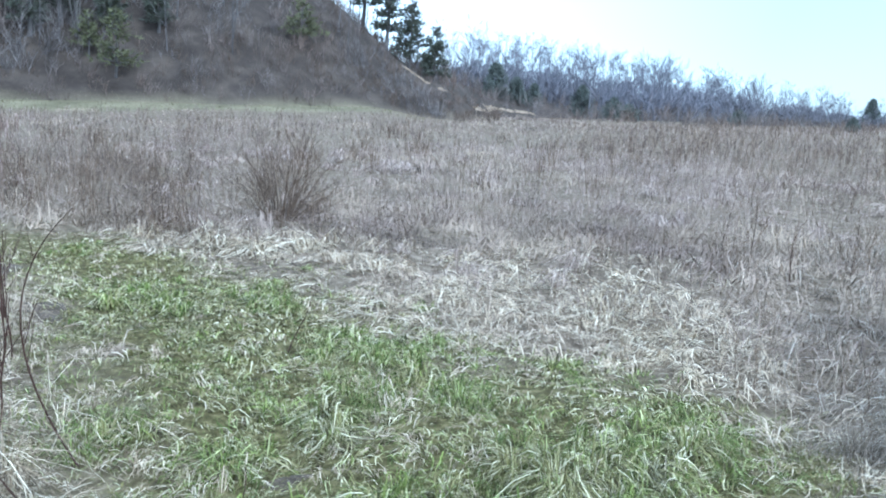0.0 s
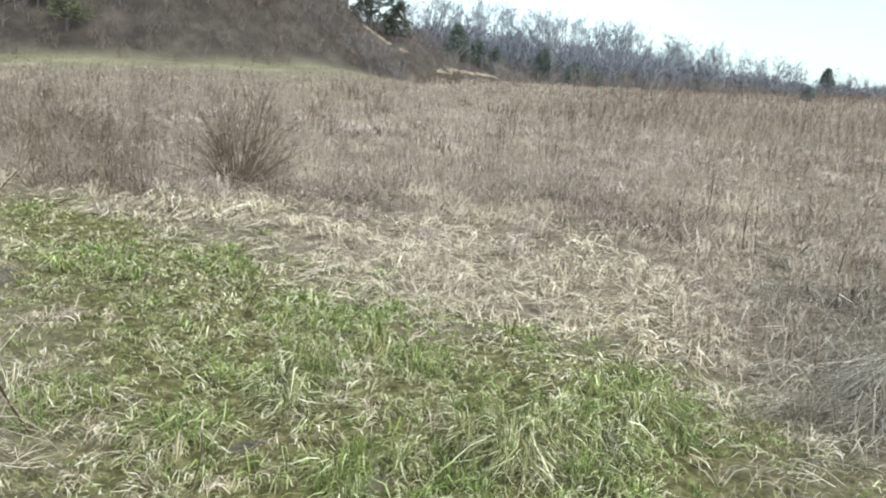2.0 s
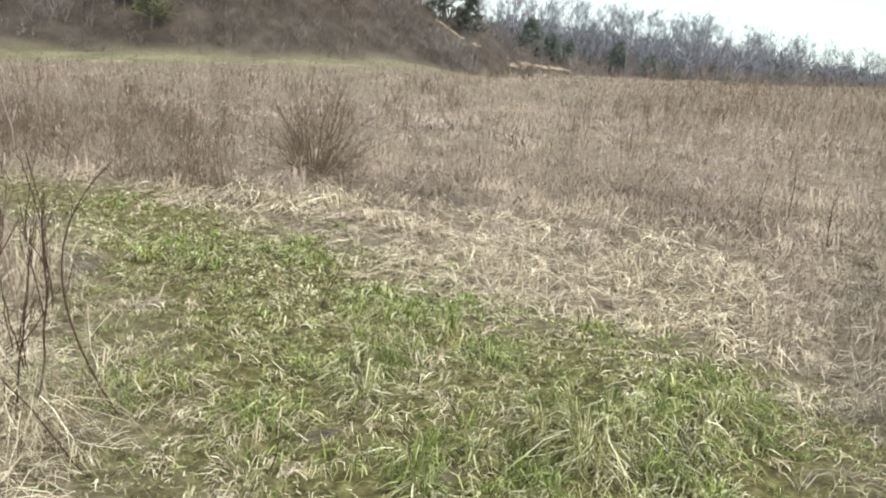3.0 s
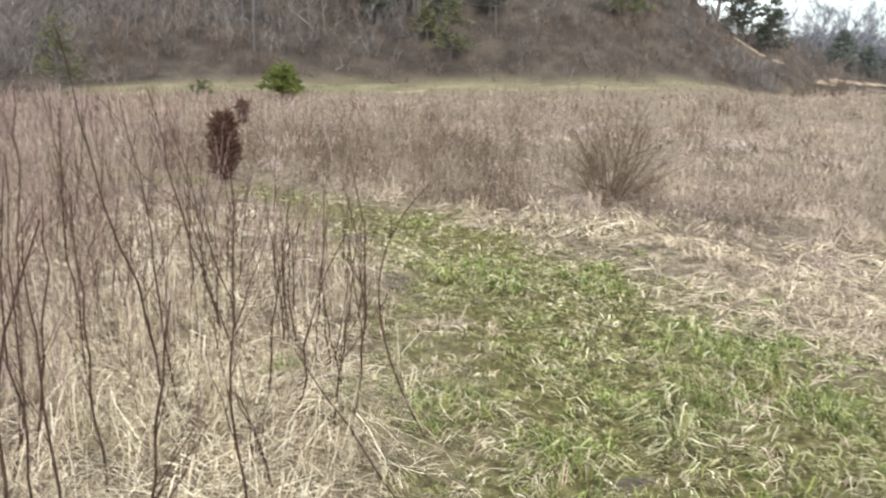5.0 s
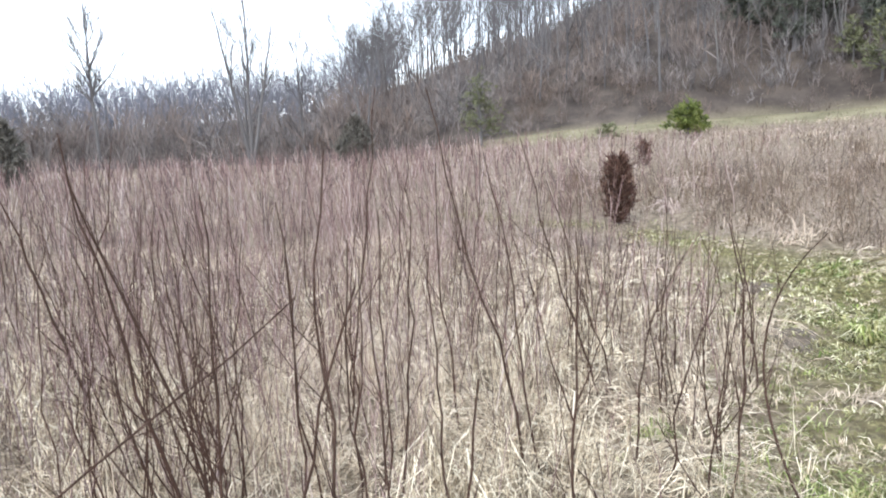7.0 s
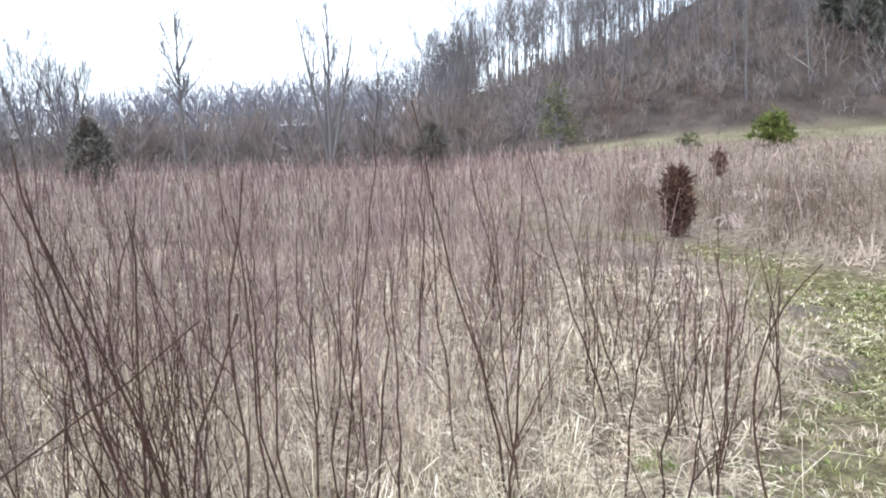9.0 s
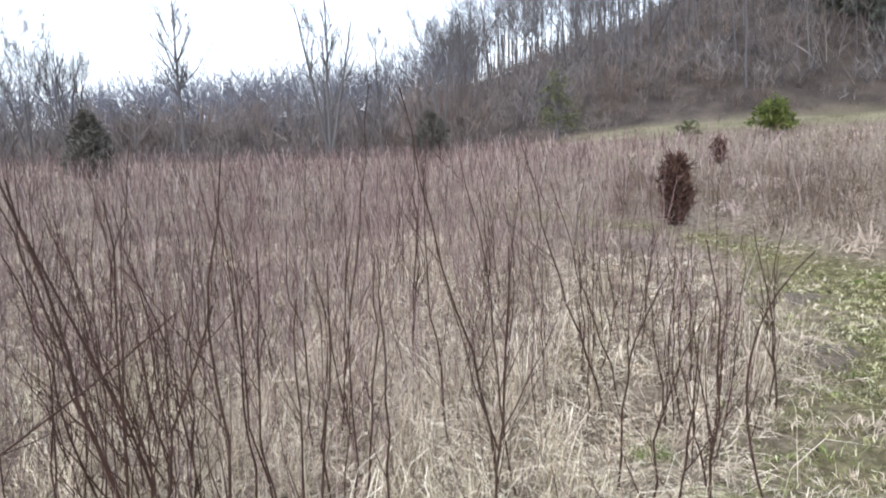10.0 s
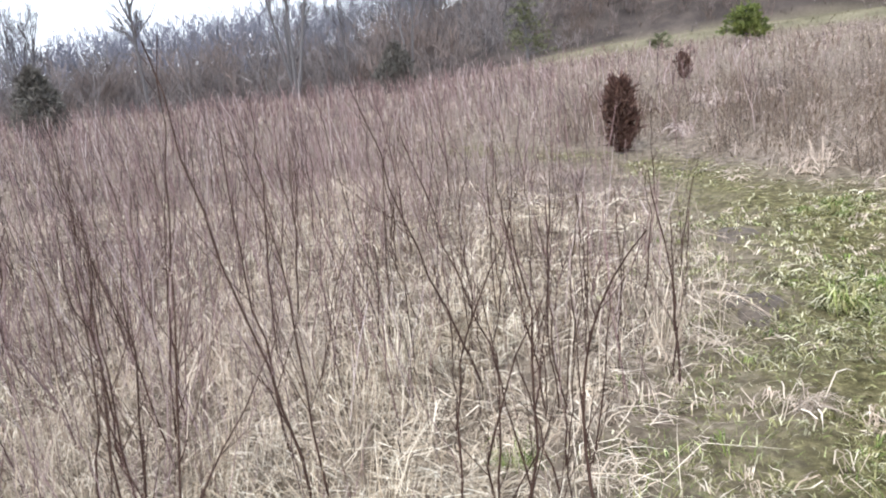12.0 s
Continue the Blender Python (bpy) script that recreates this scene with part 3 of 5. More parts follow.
    x, y = sweep(g, 0.2, 6.0, -180, 180, 420)
    keep = (on_path(x, y) > 0) & ((np.hypot(x, y) < 2.2) | (y < 0))
    x, y = x[keep], y[keep]
    back = blade_set(g, x, y, g.uniform(0.03, 0.09, len(x)), g.uniform(0.002, 0.004, len(x)), g.uniform(0.5, 1.7, len(x)), K=3)
    tagged(mesh_object("short_turf", *back, MOSS), "short trodden turf under foot on the track", "grass", kind="stuff")
    # the grey tangle beyond the track's other edge, with one drooping heap
    x, y = sweep(g, 2.6, 8.0, -56, -8, 34)
    keep = (on_path(x, y) < -0.1) & (g.uniform(0, 1, len(x)) < smooth(-19, -34, bearing(x, y)) * (0.4 + 0.6 * clumped(g, x, y, 2.0, 1.0)))
    x, y = x[keep], y[keep]
    n = len(x)
    grey_mats.append(locks(g, x, y, 13, g.uniform(0.22, 0.55, n), 0.0013 * np.clip(np.hypot(x, y) / 4.5, 1, 2), g.uniform(0, 6.28, n), g.uniform(0.2, 0.7, n), 0.06, 0.9, 5))
    tagged(mesh_object("tangled_weeds", *join(grey_mats), GREY), "grey tangle of fine dead weeds beside the track", "weeds", kind="stuff")
    tussocks(g, [(2.8, 3.9, 1.8), (2.65, 4.1, 1.6), (3.0, 3.75, 1.6), (2.9, 4.2, 1.6), (2.5, 3.8, 1.3), (2.1, 3.9, 0.9), (3.4, 4.6, 1.4)], GREY, "weed_heap", "drooping heap of fine grey dead grass", 480, 0.36, 0.45, 0.0009)
    # tussocks along the track
    tx, ty = sweep(g, 2.9, 11, -38, 60, 2.2)
    keep = (np.abs(on_path(tx, ty) + 0.25) < 0.4) & ((ty < 5) | ~left_of_path(tx, ty)) & ((np.hypot(tx, ty) < 6) | (bearing(tx, ty) < 22))
    spots = [(a, b, g.uniform(0.4, 0.8)) for a, b in zip(tx[keep], ty[keep])]
    tussocks(g, [(0.53, 3.25, 1.3), (0.72, 3.42, 1.1), (0.36, 3.4, 1.0), (1.2, 3.75, 1.1), (0.95, 3.5, 0.9), (-0.5, 3.75, 0.9), (-0.1, 4.7, 0.9), (0.05, 3.2, 0.7), (-0.6, 4.05, 0.8)], MOSS,
             "turf_tussocks", "drooping olive and tan tussocks in the track", 300, 0.185, 0.50, 0.0023)
    big = [(0.53, 3.25, 0.9), (0.70, 3.45, 0.7), (0.36, 3.4, 0.6), (1.37, 3.9, 0.8), (-0.5, 3.75, 0.5), (0.05, 3.2, 0.4), (-1.95, 8.4, 1.5), (-1.5, 8.6, 1.4), (-2.4, 8.7, 1.5), (-2.9, 8.2, 1.3), (-1.1, 8.0, 1.2), (-0.6, 7.6, 1.2), (-3.3, 8.9, 1.2)]
    tussocks(g, [(-1.95, 8.4, 1.1), (-1.4, 8.7, 0.8), (-2.55, 8.75, 1.2), (-2.9, 8.35, 0.7), (-1.0, 8.0, 0.9), (-3.4, 8.9, 0.8), (-0.3, 7.7, 0.7)], STRAW, "bend_tussocks", "pale yellow tussocks heaped at the bend of the track", 130, 0.27, 0.36, 0.0016, False)
    tussocks(g, spots + big, STRAW, "grass_tussocks", "arched pale straw tussocks beside the green track", 110, 0.26, 0.30, 0.0020, radial=False)
    heads = [(cx + g.normal(0, 0.5) * cr, cy + g.normal(0, 0.5) * cr, g.uniform(0.5, 1.0)) for cx, cy, cr in GREEN_TUFTS for _ in range(int(70 * cr * cr) + 2)]
    tussocks(g, heads, MOSS, "tuft_skirts", "tan bent blades hanging round the green tufts", 50, 0.18, 0.45, 0.0022)
    tussocks(g, [(a, b, 0.8 * c) for a, b, c in heads], GREEN, "green_tufts", "rounded tufts of fresh green grass in the track", 80, 0.14, 0.75, 0.0020)
    tussocks(g, spots[::5] + big[:6], GREEN, "tussock_green", "green blades sprouting through the straw tussocks", 200, 0.14, 0.7, 0.0014)
    # high tangled straw among the canes
    tx, ty = sweep(g, 2.0, 6.0, 26, 104, 5.0)
    keep = (on_path(tx, ty) < -0.32) & left_of_path(tx, ty) & (np.hypot(tx + 0.2, ty - 1.3) > 1.35) & (g.uniform(0, 1, len(tx)) < 0.25 + 0.75 * clumped(g, tx, ty, 2.2, 1.2))
    tussocks(g, [(a, b, g.uniform(0.6, 1.3)) for a, b in zip(tx[keep], ty[keep])], STRAW, "high_straw", "high arching tangle of bleached straw among the canes", 95, 0.42, 0.62, 0.0013, False)
    # pale tufts scattered through the field
    tx, ty = sweep(g, 7.0, 24, -40, 40, 0.8)
    keep = (on_path(tx, ty) < -0.7) & (g.uniform(0, 1, len(tx)) < clumped(g, tx, ty, 0.9, 0.7)) & (np.hypot(tx + 2.22, ty - 10.9) > 1.0)
    tussocks(g, [(a, b, g.uniform(0.5, 1.2)) for a, b in zip(tx[keep], ty[keep])], FLUFF, "field_tufts", "pale bent tufts of dead grass in the field", 44, 0.42, 0.5, 0.0018, False)
    x, y = sweep(g, 10.5, 30, -25, 8, 95)
    keep = (on_path(x, y) < -0.7) & (g.uniform(0, 1, len(x)) < clumped(g, x, y, 1.3, 1.0) * (0.3 + 0.7 * clumped(g, x, y, 0.45, 0.7)) * np.interp(bearing(x, y), [-25, -15, 2, 8], [0.1, 1.0, 0.8, 0.1])) & (np.hypot(x + 2.22, y - 10.9) > 1.0)
    x, y = x[keep], y[keep]
    n = len(x)
    v = blade_set(g, x, y, g.uniform(0.22, 0.5, n), g.uniform(0.6, 1.3, n) * 0.0021 * np.hypot(x, y) / 12, g.uniform(0.2, 1.2, n), K=3, order=1.7)
    tagged(mesh_object("fluffy_tufts", *v, FLUFF), "soft pinkish-grey tufts of dead grass standing in the field", "dead grass", kind="stuff")
    # dark brown weeds trampled beyond the far bend
    x, y = sweep(g, 8.6, 20, 17, 42, 10)
    keep = (on_path(x, y) < -0.25) & ~left_of_path(x, y) & (g.uniform(0, 1, len(x)) < clumped(g, x, y, 1.1, 0.6))
    x, y = x[keep], y[keep]
    n = len(x)
    v = locks(g, x, y, 13, g.uniform(0.25, 0.6, n), np.full(n, 0.0034), g.uniform(0, 6.28, n), g.uniform(0.4, 1.15, n), 0.10, 1.0, 4)
    tagged(mesh_object("brown_weeds", *v, BUSH), "dark brown trampled weeds beyond the bend of the track", "weeds", kind="stuff")


straw_grass()


def meadow():
    """Short pale grass of the mown strip below the hill."""
    g = np.random.default_rng(18)
    x, y = sweep(g, 50, 64, 2, 50, 9)
    n = len(x)
    keep = (np.hypot(x, y) < np.interp(bearing(x, y), AZ_T, FOOT) + g.uniform(-1, 1.5, n)) & (np.hypot(x, y) > meadow_start(bearing(x, y)))
    x, y = x[keep], y[keep]
    n = len(x)
    v = blade_set(g, x, y, g.uniform(0.06, 0.22, n), g.uniform(0.012, 0.03, n), g.uniform(0.6, 1.6, n), K=3)
    tagged(mesh_object("meadow_grass", *v, MEADOW), "short pale yellow-green grass of the mown strip", "grass", kind="stuff")


meadow()


def weeds():
    """Dead weed stalks with fine side shoots and fluffy heads over the whole field."""
    g = np.random.default_rng(13)
    stems, heads = [], []
    for r0, r1, az0, az1, density, rad, twigs, K in ((2.9, 5.5, -50, -16, 60, 0.0012, 12, 4), (4.6, 9, -48, 30, 30, 0.0015, 12, 4), (9, 15, -42, 60, 32, 0.0022, 9, 3), (15, 27, -36, 97, 15, 0.0042, 7, 3), (27, 56, -33, 95, 5.5, 0.0095, 6, 2), (56, 95, -33, -1, 2.2, 0.017, 5, 2)):
        x, y = sweep(g, r0, r1, az0, az1, density)
        p = on_path(x, y)
        b, r = bearing(x, y), np.hypot(x, y)
        patch = clumped(g, x, y, 0.42, 1.2)
        keep = (p < -0.5) & (g.uniform(0, 1, len(x)) < (0.10 + 0.90 * clumped(g, x, y, 1.3, 1.4)) * (0.08 + 0.92 * patch)) & ~((r > meadow_start(b)) & (b > 1) & (b < 47)) & ~((r < 13) & left_of_path(x, y) & (b > 18) & (y < 9))
        keep |= (p < -0.8) & (b > 8) & (b < 50) & (r > 10) & (r < 50) & (g.uniform(0, 1, len(x)) < 0.25)
        keep &= (np.hypot(x + 2.1, y - 10.4) > 0.95)
        keep |= (p < -0.5) & (b < -10) & (r > 8) & (g.uniform(0, 1, len(x)) < 0.75 * smooth(-8, -24, b) * (0.15 + 0.85 * clumped(g, x, y, 1.7 if r0 < 16 else 0.8, 0.9)))
        keep &= (r > 10) | (b < -14) | (g.uniform(0, 1, len(x)) < np.interp(r, [4.5, 7, 10], [0.25, 0.45, 1.0]))
        x, y, patch = x[keep], y[keep], patch[keep]
        n = len(x)
        h = g.uniform(0.20, 0.55, n) * (0.45 + 0.95 * patch) * (0.6 if r0 < 4 else 1.0) * np.where(g.uniform(0, 1, n) < 0.07, 1.45, 1.0)
        lean = g.normal(0, 0.36, (n, 2))
        s = np.linspace(0, 1, K)[None, :, None]
        P = np.stack([x, y, land(x, y) - 0.02], -1)[:, None] + np.concatenate([lean[:, None] * h[:, None, None] * s ** 1.4, h[:, None, None] * s], -1)
        P[:, 1:] += g.normal(0, 0.014, P[:, 1:].shape)
        R = rad * g.uniform(0.7, 1.4, (n, 1)) * np.linspace(1, 0.35, K)[None]
        stems.append(tubes(P, R))
        Q, S = shoots(g, P, R, twigs, 0.08, 0.98, 0.52, 1.15, up=0.05, K=2, thin=0.85)
        stems.append(ribbons(Q, S, unit(np.cross(Q[:, -1] - Q[:, 0], g.normal(size=(len(Q), 3))))))
        pick = g.uniform(0, 1, len(Q)) < (0.3 if K > 2 else 0.2)
        tip = Q[pick, -1]
        w = unit(g.normal(size=(len(tip), 3)) + np.array([0, 0, 0.6]))
        ln = g.uniform(0.015, 0.045, (len(tip), 1))
        H = tip[:, None] + w[:, None] * ln[:, None] * np.linspace(-0.3, 1, 2)[None, :, None]
        heads.append(ribbons(H, np.array([[1.2, 0.4]]) * rad * g.uniform(1.0, 2.6, (len(tip), 1)), unit(np.cross(w, g.normal(size=w.shape)))))
    tagged(mesh_object("weed_stalks", *join(stems), WEED), "grey-brown dead weed stalks standing all over the field", "weeds", kind="stuff")
    tagged(mesh_object("seed_heads", *join(heads), FLUFF), "pale dry seed heads on the dead weeds", "seed heads", kind="stuff")


weeds()


def dark_weeds():
    """Drifts of dark brown dead stalks in the further field."""
    g = np.random.default_rng(19)
    parts = []
    for r0, r1, az0, az1, density, rad in ((8, 24, -36, -10, 13.0, 0.0040), (24, 48, -34, -3, 8.0, 0.0085), (48, 95, -33, -2, 1.8, 0.016), (10, 30, 4, 30, 2.0, 0.0038), (34, 52, 0, 44, 1.4, 0.0095)):
        x, y = sweep(g, r0, r1, az0, az1, density)
        b = bearing(x, y)
        keep = (on_path(x, y) < -0.6) & (g.uniform(0, 1, len(x)) < clumped(g, x, y, 0.38, 1.0) * (0.3 + 0.7 * clumped(g, x, y, 1.4, 0.8))) & ((b > 0) | (g.uniform(0, 1, len(x)) < np.where(np.hypot(x, y) > 26, smooth(-4, -18, b), smooth(-15, -25, b))))
        keep &= ~((np.hypot(x, y) > meadow_start(b) - 0.5) & (b > 1)) & (np.hypot(x + 2.2, y - 10.9) > 1.2)
        x, y = x[keep], y[keep]
        n = len(x)
        h = g.uniform(0.35, 0.85, n)
        lean = g.normal(0, 0.2, (n, 2))
        s = np.linspace(0, 1, 3)[None, :, None]
        P = np.stack([x, y, land(x, y) - 0.02], -1)[:, None] + np.concatenate([lean[:, None] * h[:, None, None] * s ** 1.4, h[:, None, None] * s], -1)
        R = rad * g.uniform(0.6, 1.3, (n, 1)) * np.array([[1, 0.8, 0.4]])
        parts.append(tubes(P, R))
        Q, S = shoots(g, P, R, 6, 0.3, 0.98, 0.34, 0.7, up=0.2, K=2, thin=0.8)
        parts.append(ribbons(Q, S, unit(np.cross(Q[:, -1] - Q[:, 0], g.normal(size=(len(Q), 3))))))
    tagged(mesh_object("dark_weeds", *join(parts), BUSH), "drifts of dark brown dead stalks in the field", "weeds", kind="stuff")


dark_weeds()


def stalk_clump(x, y, height, count, seed):
    """A small group of taller dark stalks."""
    g = np.random.default_rng(seed)
    a, d = g.uniform(0, 2 * np.pi, count), np.abs(g.normal(0, 0.24, count)) + 0.02
    px, py = x + np.cos(a) * d, y + np.sin(a) * d
    h = height * g.uniform(0.55, 1.0, count)
    s = np.linspace(0, 1, 5)[None, :, None]
    lean = np.stack([np.cos(a), np.sin(a)], -1) * g.uniform(0.02, 0.3, (count, 1)) + g.normal(0, 0.06, (count, 2))
    P = np.stack([px, py, land(px, py) - 0.03], -1)[:, None] + np.concatenate([lean[:, None] * h[:, None, None] * s ** 1.3, h[:, None, None] * s], -1)
    P[:, 1:] += g.normal(0, 0.008, P[:, 1:].shape)
    size = max(1.0, np.hypot(x, y) / 9)
    R = 0.0024 * size * g.uniform(0.7, 1.3, (count, 1)) * np.linspace(1, 0.4, 5)[None]
    Q, S = shoots(g, P, R, 5, 0.3, 0.97, 0.32, 0.5, up=0.3, K=2, thin=0.7)
    ob = mesh_object("weed_clump", *join([tubes(P, R, 3), tubes(Q, S, 3)]), BUSH)
    tagged(ob, "clump of tall dark dead stalks in the field", "weeds", group="stalk clumps in the field", kind="stuff")


def stalk_clumps():
    g = np.random.default_rng(17)
    for n, (x, y, h, c) in enumerate(((0.05, 11.2, 0.85, 16), (0.5, 11.4, 0.6, 12), (-4.6, 13.0, 0.8, 10), (5.2, 9.6, 0.75, 9), (4.4, 12.4, 0.6, 12), (-5.6, 15.5, 0.95, 5), (7.5, 14.0, 0.8, 12), (2.35, 4.3, 0.45, 9), (2.9, 4.9, 0.55, 12), (1.9, 4.6, 0.4, 8), (3.3, 5.6, 0.6, 12), (2.2, 5.6, 0.45, 9), (3.9, 6.6, 0.6, 10), (1.2, 5.9, 0.4, 6))):
        stalk_clump(x, y, h, c, 300 + n)
    x, y = sweep(g, 8.5, 36, -38, 32, 0.15)
    keep = (on_path(x, y) < -0.6) & (np.hypot(x + 2.2, y - 10.9) > 1.2)
    for n, (px, py) in enumerate(zip(x[keep], y[keep])):
        stalk_clump(px, py, g.uniform(0.45, 0.9), int(g.integers(6, 22)), 400 + n)


stalk_clumps()


def thicket():
    """The dense stand of thin reddish canes beyond the track's edge."""
    g = np.random.default_rng(14)
    parts = []
    for r0, r1, density, rad, n2, h0, h1 in ((2.9, 8.5, 64, 0.0020, 5, 0.35, 0.95), (4.5, 12.5, 28, 0.0035, 6, 0.5, 1.1), (11, 20, 14, 0.0062, 5, 0.5, 1.15), (20, 34, 6.5, 0.0112, 5, 0.5, 1.1), (34, 56, 2.6, 0.018, 4, 0.5, 1.05)):
        x, y = sweep(g, r0, r1, 22, 108, density)
        b, p = bearing(x, y), on_path(x, y)
        fade = np.interp(b, [26, 36, 46, 60], [0.0, 0.35, 0.8, 1.0]) if r0 > 9 else np.interp(b, [24, 34, 48, 62], [0.25, 0.45, 0.75, 1.0])
        keep = (p < -0.25) & (left_of_path(x, y) | (r0 > 9)) & (np.hypot(x + 0.3, y - 1.5) > 2.1) & (g.uniform(0, 1, len(x)) < fade * (0.2 + 0.8 * clumped(g, x, y, 1.5, 1.0)))
        keep &= ~((np.hypot(x, y) > 46.5) & (b < 47))
        x, y, b = x[keep], y[keep], b[keep]
        n = len(x)
        h = g.uniform(h0, h1, n) * np.where(g.uniform(0, 1, n) < 0.10, 1.3, 1.0) * np.interp(b, [30, 50], [0.8, 1.0])
        lean = g.normal(0, 0.19, (n, 2)) + np.array([-0.03, 0.0])
        K = 4 if r0 < 12 else 3
        s = np.linspace(0, 1, K)[None, :, None]
        P = np.stack([x, y, land(x, y) - 0.02], -1)[:, None] + np.concatenate([lean[:, None] * h[:, None, None] * s ** 1.5, h[:, None, None] * s], -1)
        P[:, 1:] += g.normal(0, 0.016, P[:, 1:].shape)
        R = rad * g.uniform(0.55, 1.5, (n, 1)) * np.linspace(1, 0.4, K)[None]
        parts.append(tubes(P, R))
        Q, S = shoots(g, P, R, n2, 0.2, 0.97, 0.30, 0.75, up=0.2, K=3 if r0 < 12 else 2, thin=0.62)
        parts.append(ribbons(Q, S, unit(np.cross(Q[:, -1] - Q[:, 0], g.normal(size=(len(Q), 3))))))
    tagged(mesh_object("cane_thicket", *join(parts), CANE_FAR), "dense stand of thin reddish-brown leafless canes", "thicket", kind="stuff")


thicket()


# ---- single canes close to the track ----
def cane(g, bx, by, tx, ty, tz, rad=0.0055, twigs=5, bow=0.05, label="slender dark leafless cane rising from straw grass", bend=(0.0, 0.0), forks=0):
    """A thin stem from the ground to its tip; bend: how far the tip curls over sideways; forks: long side stems."""
    z0 = float(land(bx, by)) - 0.03
    s = np.linspace(0, 1, 11)[:, None]
    P = np.array([[bx, by, z0]]) * (1 - s) + np.array([[tx, ty, tz]]) * s
    side = unit(np.array([[-(ty - by) + 0.01, tx - bx + 0.02, 0.0]]))
    tall = max(tz - z0, 0.2)
    kink = g.normal(0, 0.010, P.shape).cumsum(0) * tall
    P = P + side * np.sin(s * np.pi) * bow * g.uniform(-1, 1) + (kink - kink[-1:] * s) + np.array([[bend[0], bend[1], 0.0]]) * np.clip(s - 0.45, 0, 1) ** 2 * 3.3
    R = rad * np.linspace(1.05, 0.36, 11)
    P, R = P[None], R[None]
    ob = mesh_object("cane", *tubes(P, R, 6), CANE, smooth_faces=True)
    tagged(ob, label, "cane", group="canes beside the track")
    if forks:
        Q, S = shoots(g, P, R, forks, 0.40, 0.62, 0.50, 0.55, up=0.10, K=6, thin=0.75)
        q2, s2 = shoots(g, Q, S, 3, 0.25, 0.9, 0.28, 0.6, up=0.2, K=3, thin=0.6)
        for k in range(forks):
            part("fork", join([tubes(Q[k:k + 1], S[k:k + 1], 5), tubes(q2[3 * k:3 * k + 3], s2[3 * k:3 * k + 3], 3)]), CANE, ob)
    if twigs:
        Q, S = shoots(g, P, R, twigs + 2, 0.22, 0.95, 0.27, 0.62, up=0.15, K=5, thin=0.52)
        q2, s2 = shoots(g, Q, S, 2, 0.35, 0.95, 0.4, 0.6, up=0.2, K=3, thin=0.7)
        for k in range(twigs + 2):
            part("twig", join([tubes(Q[k:k + 1], S[k:k + 1], 4), tubes(q2[2 * k:2 * k + 2], s2[2 * k:2 * k + 2], 3)]), CANE, ob)
    return ob


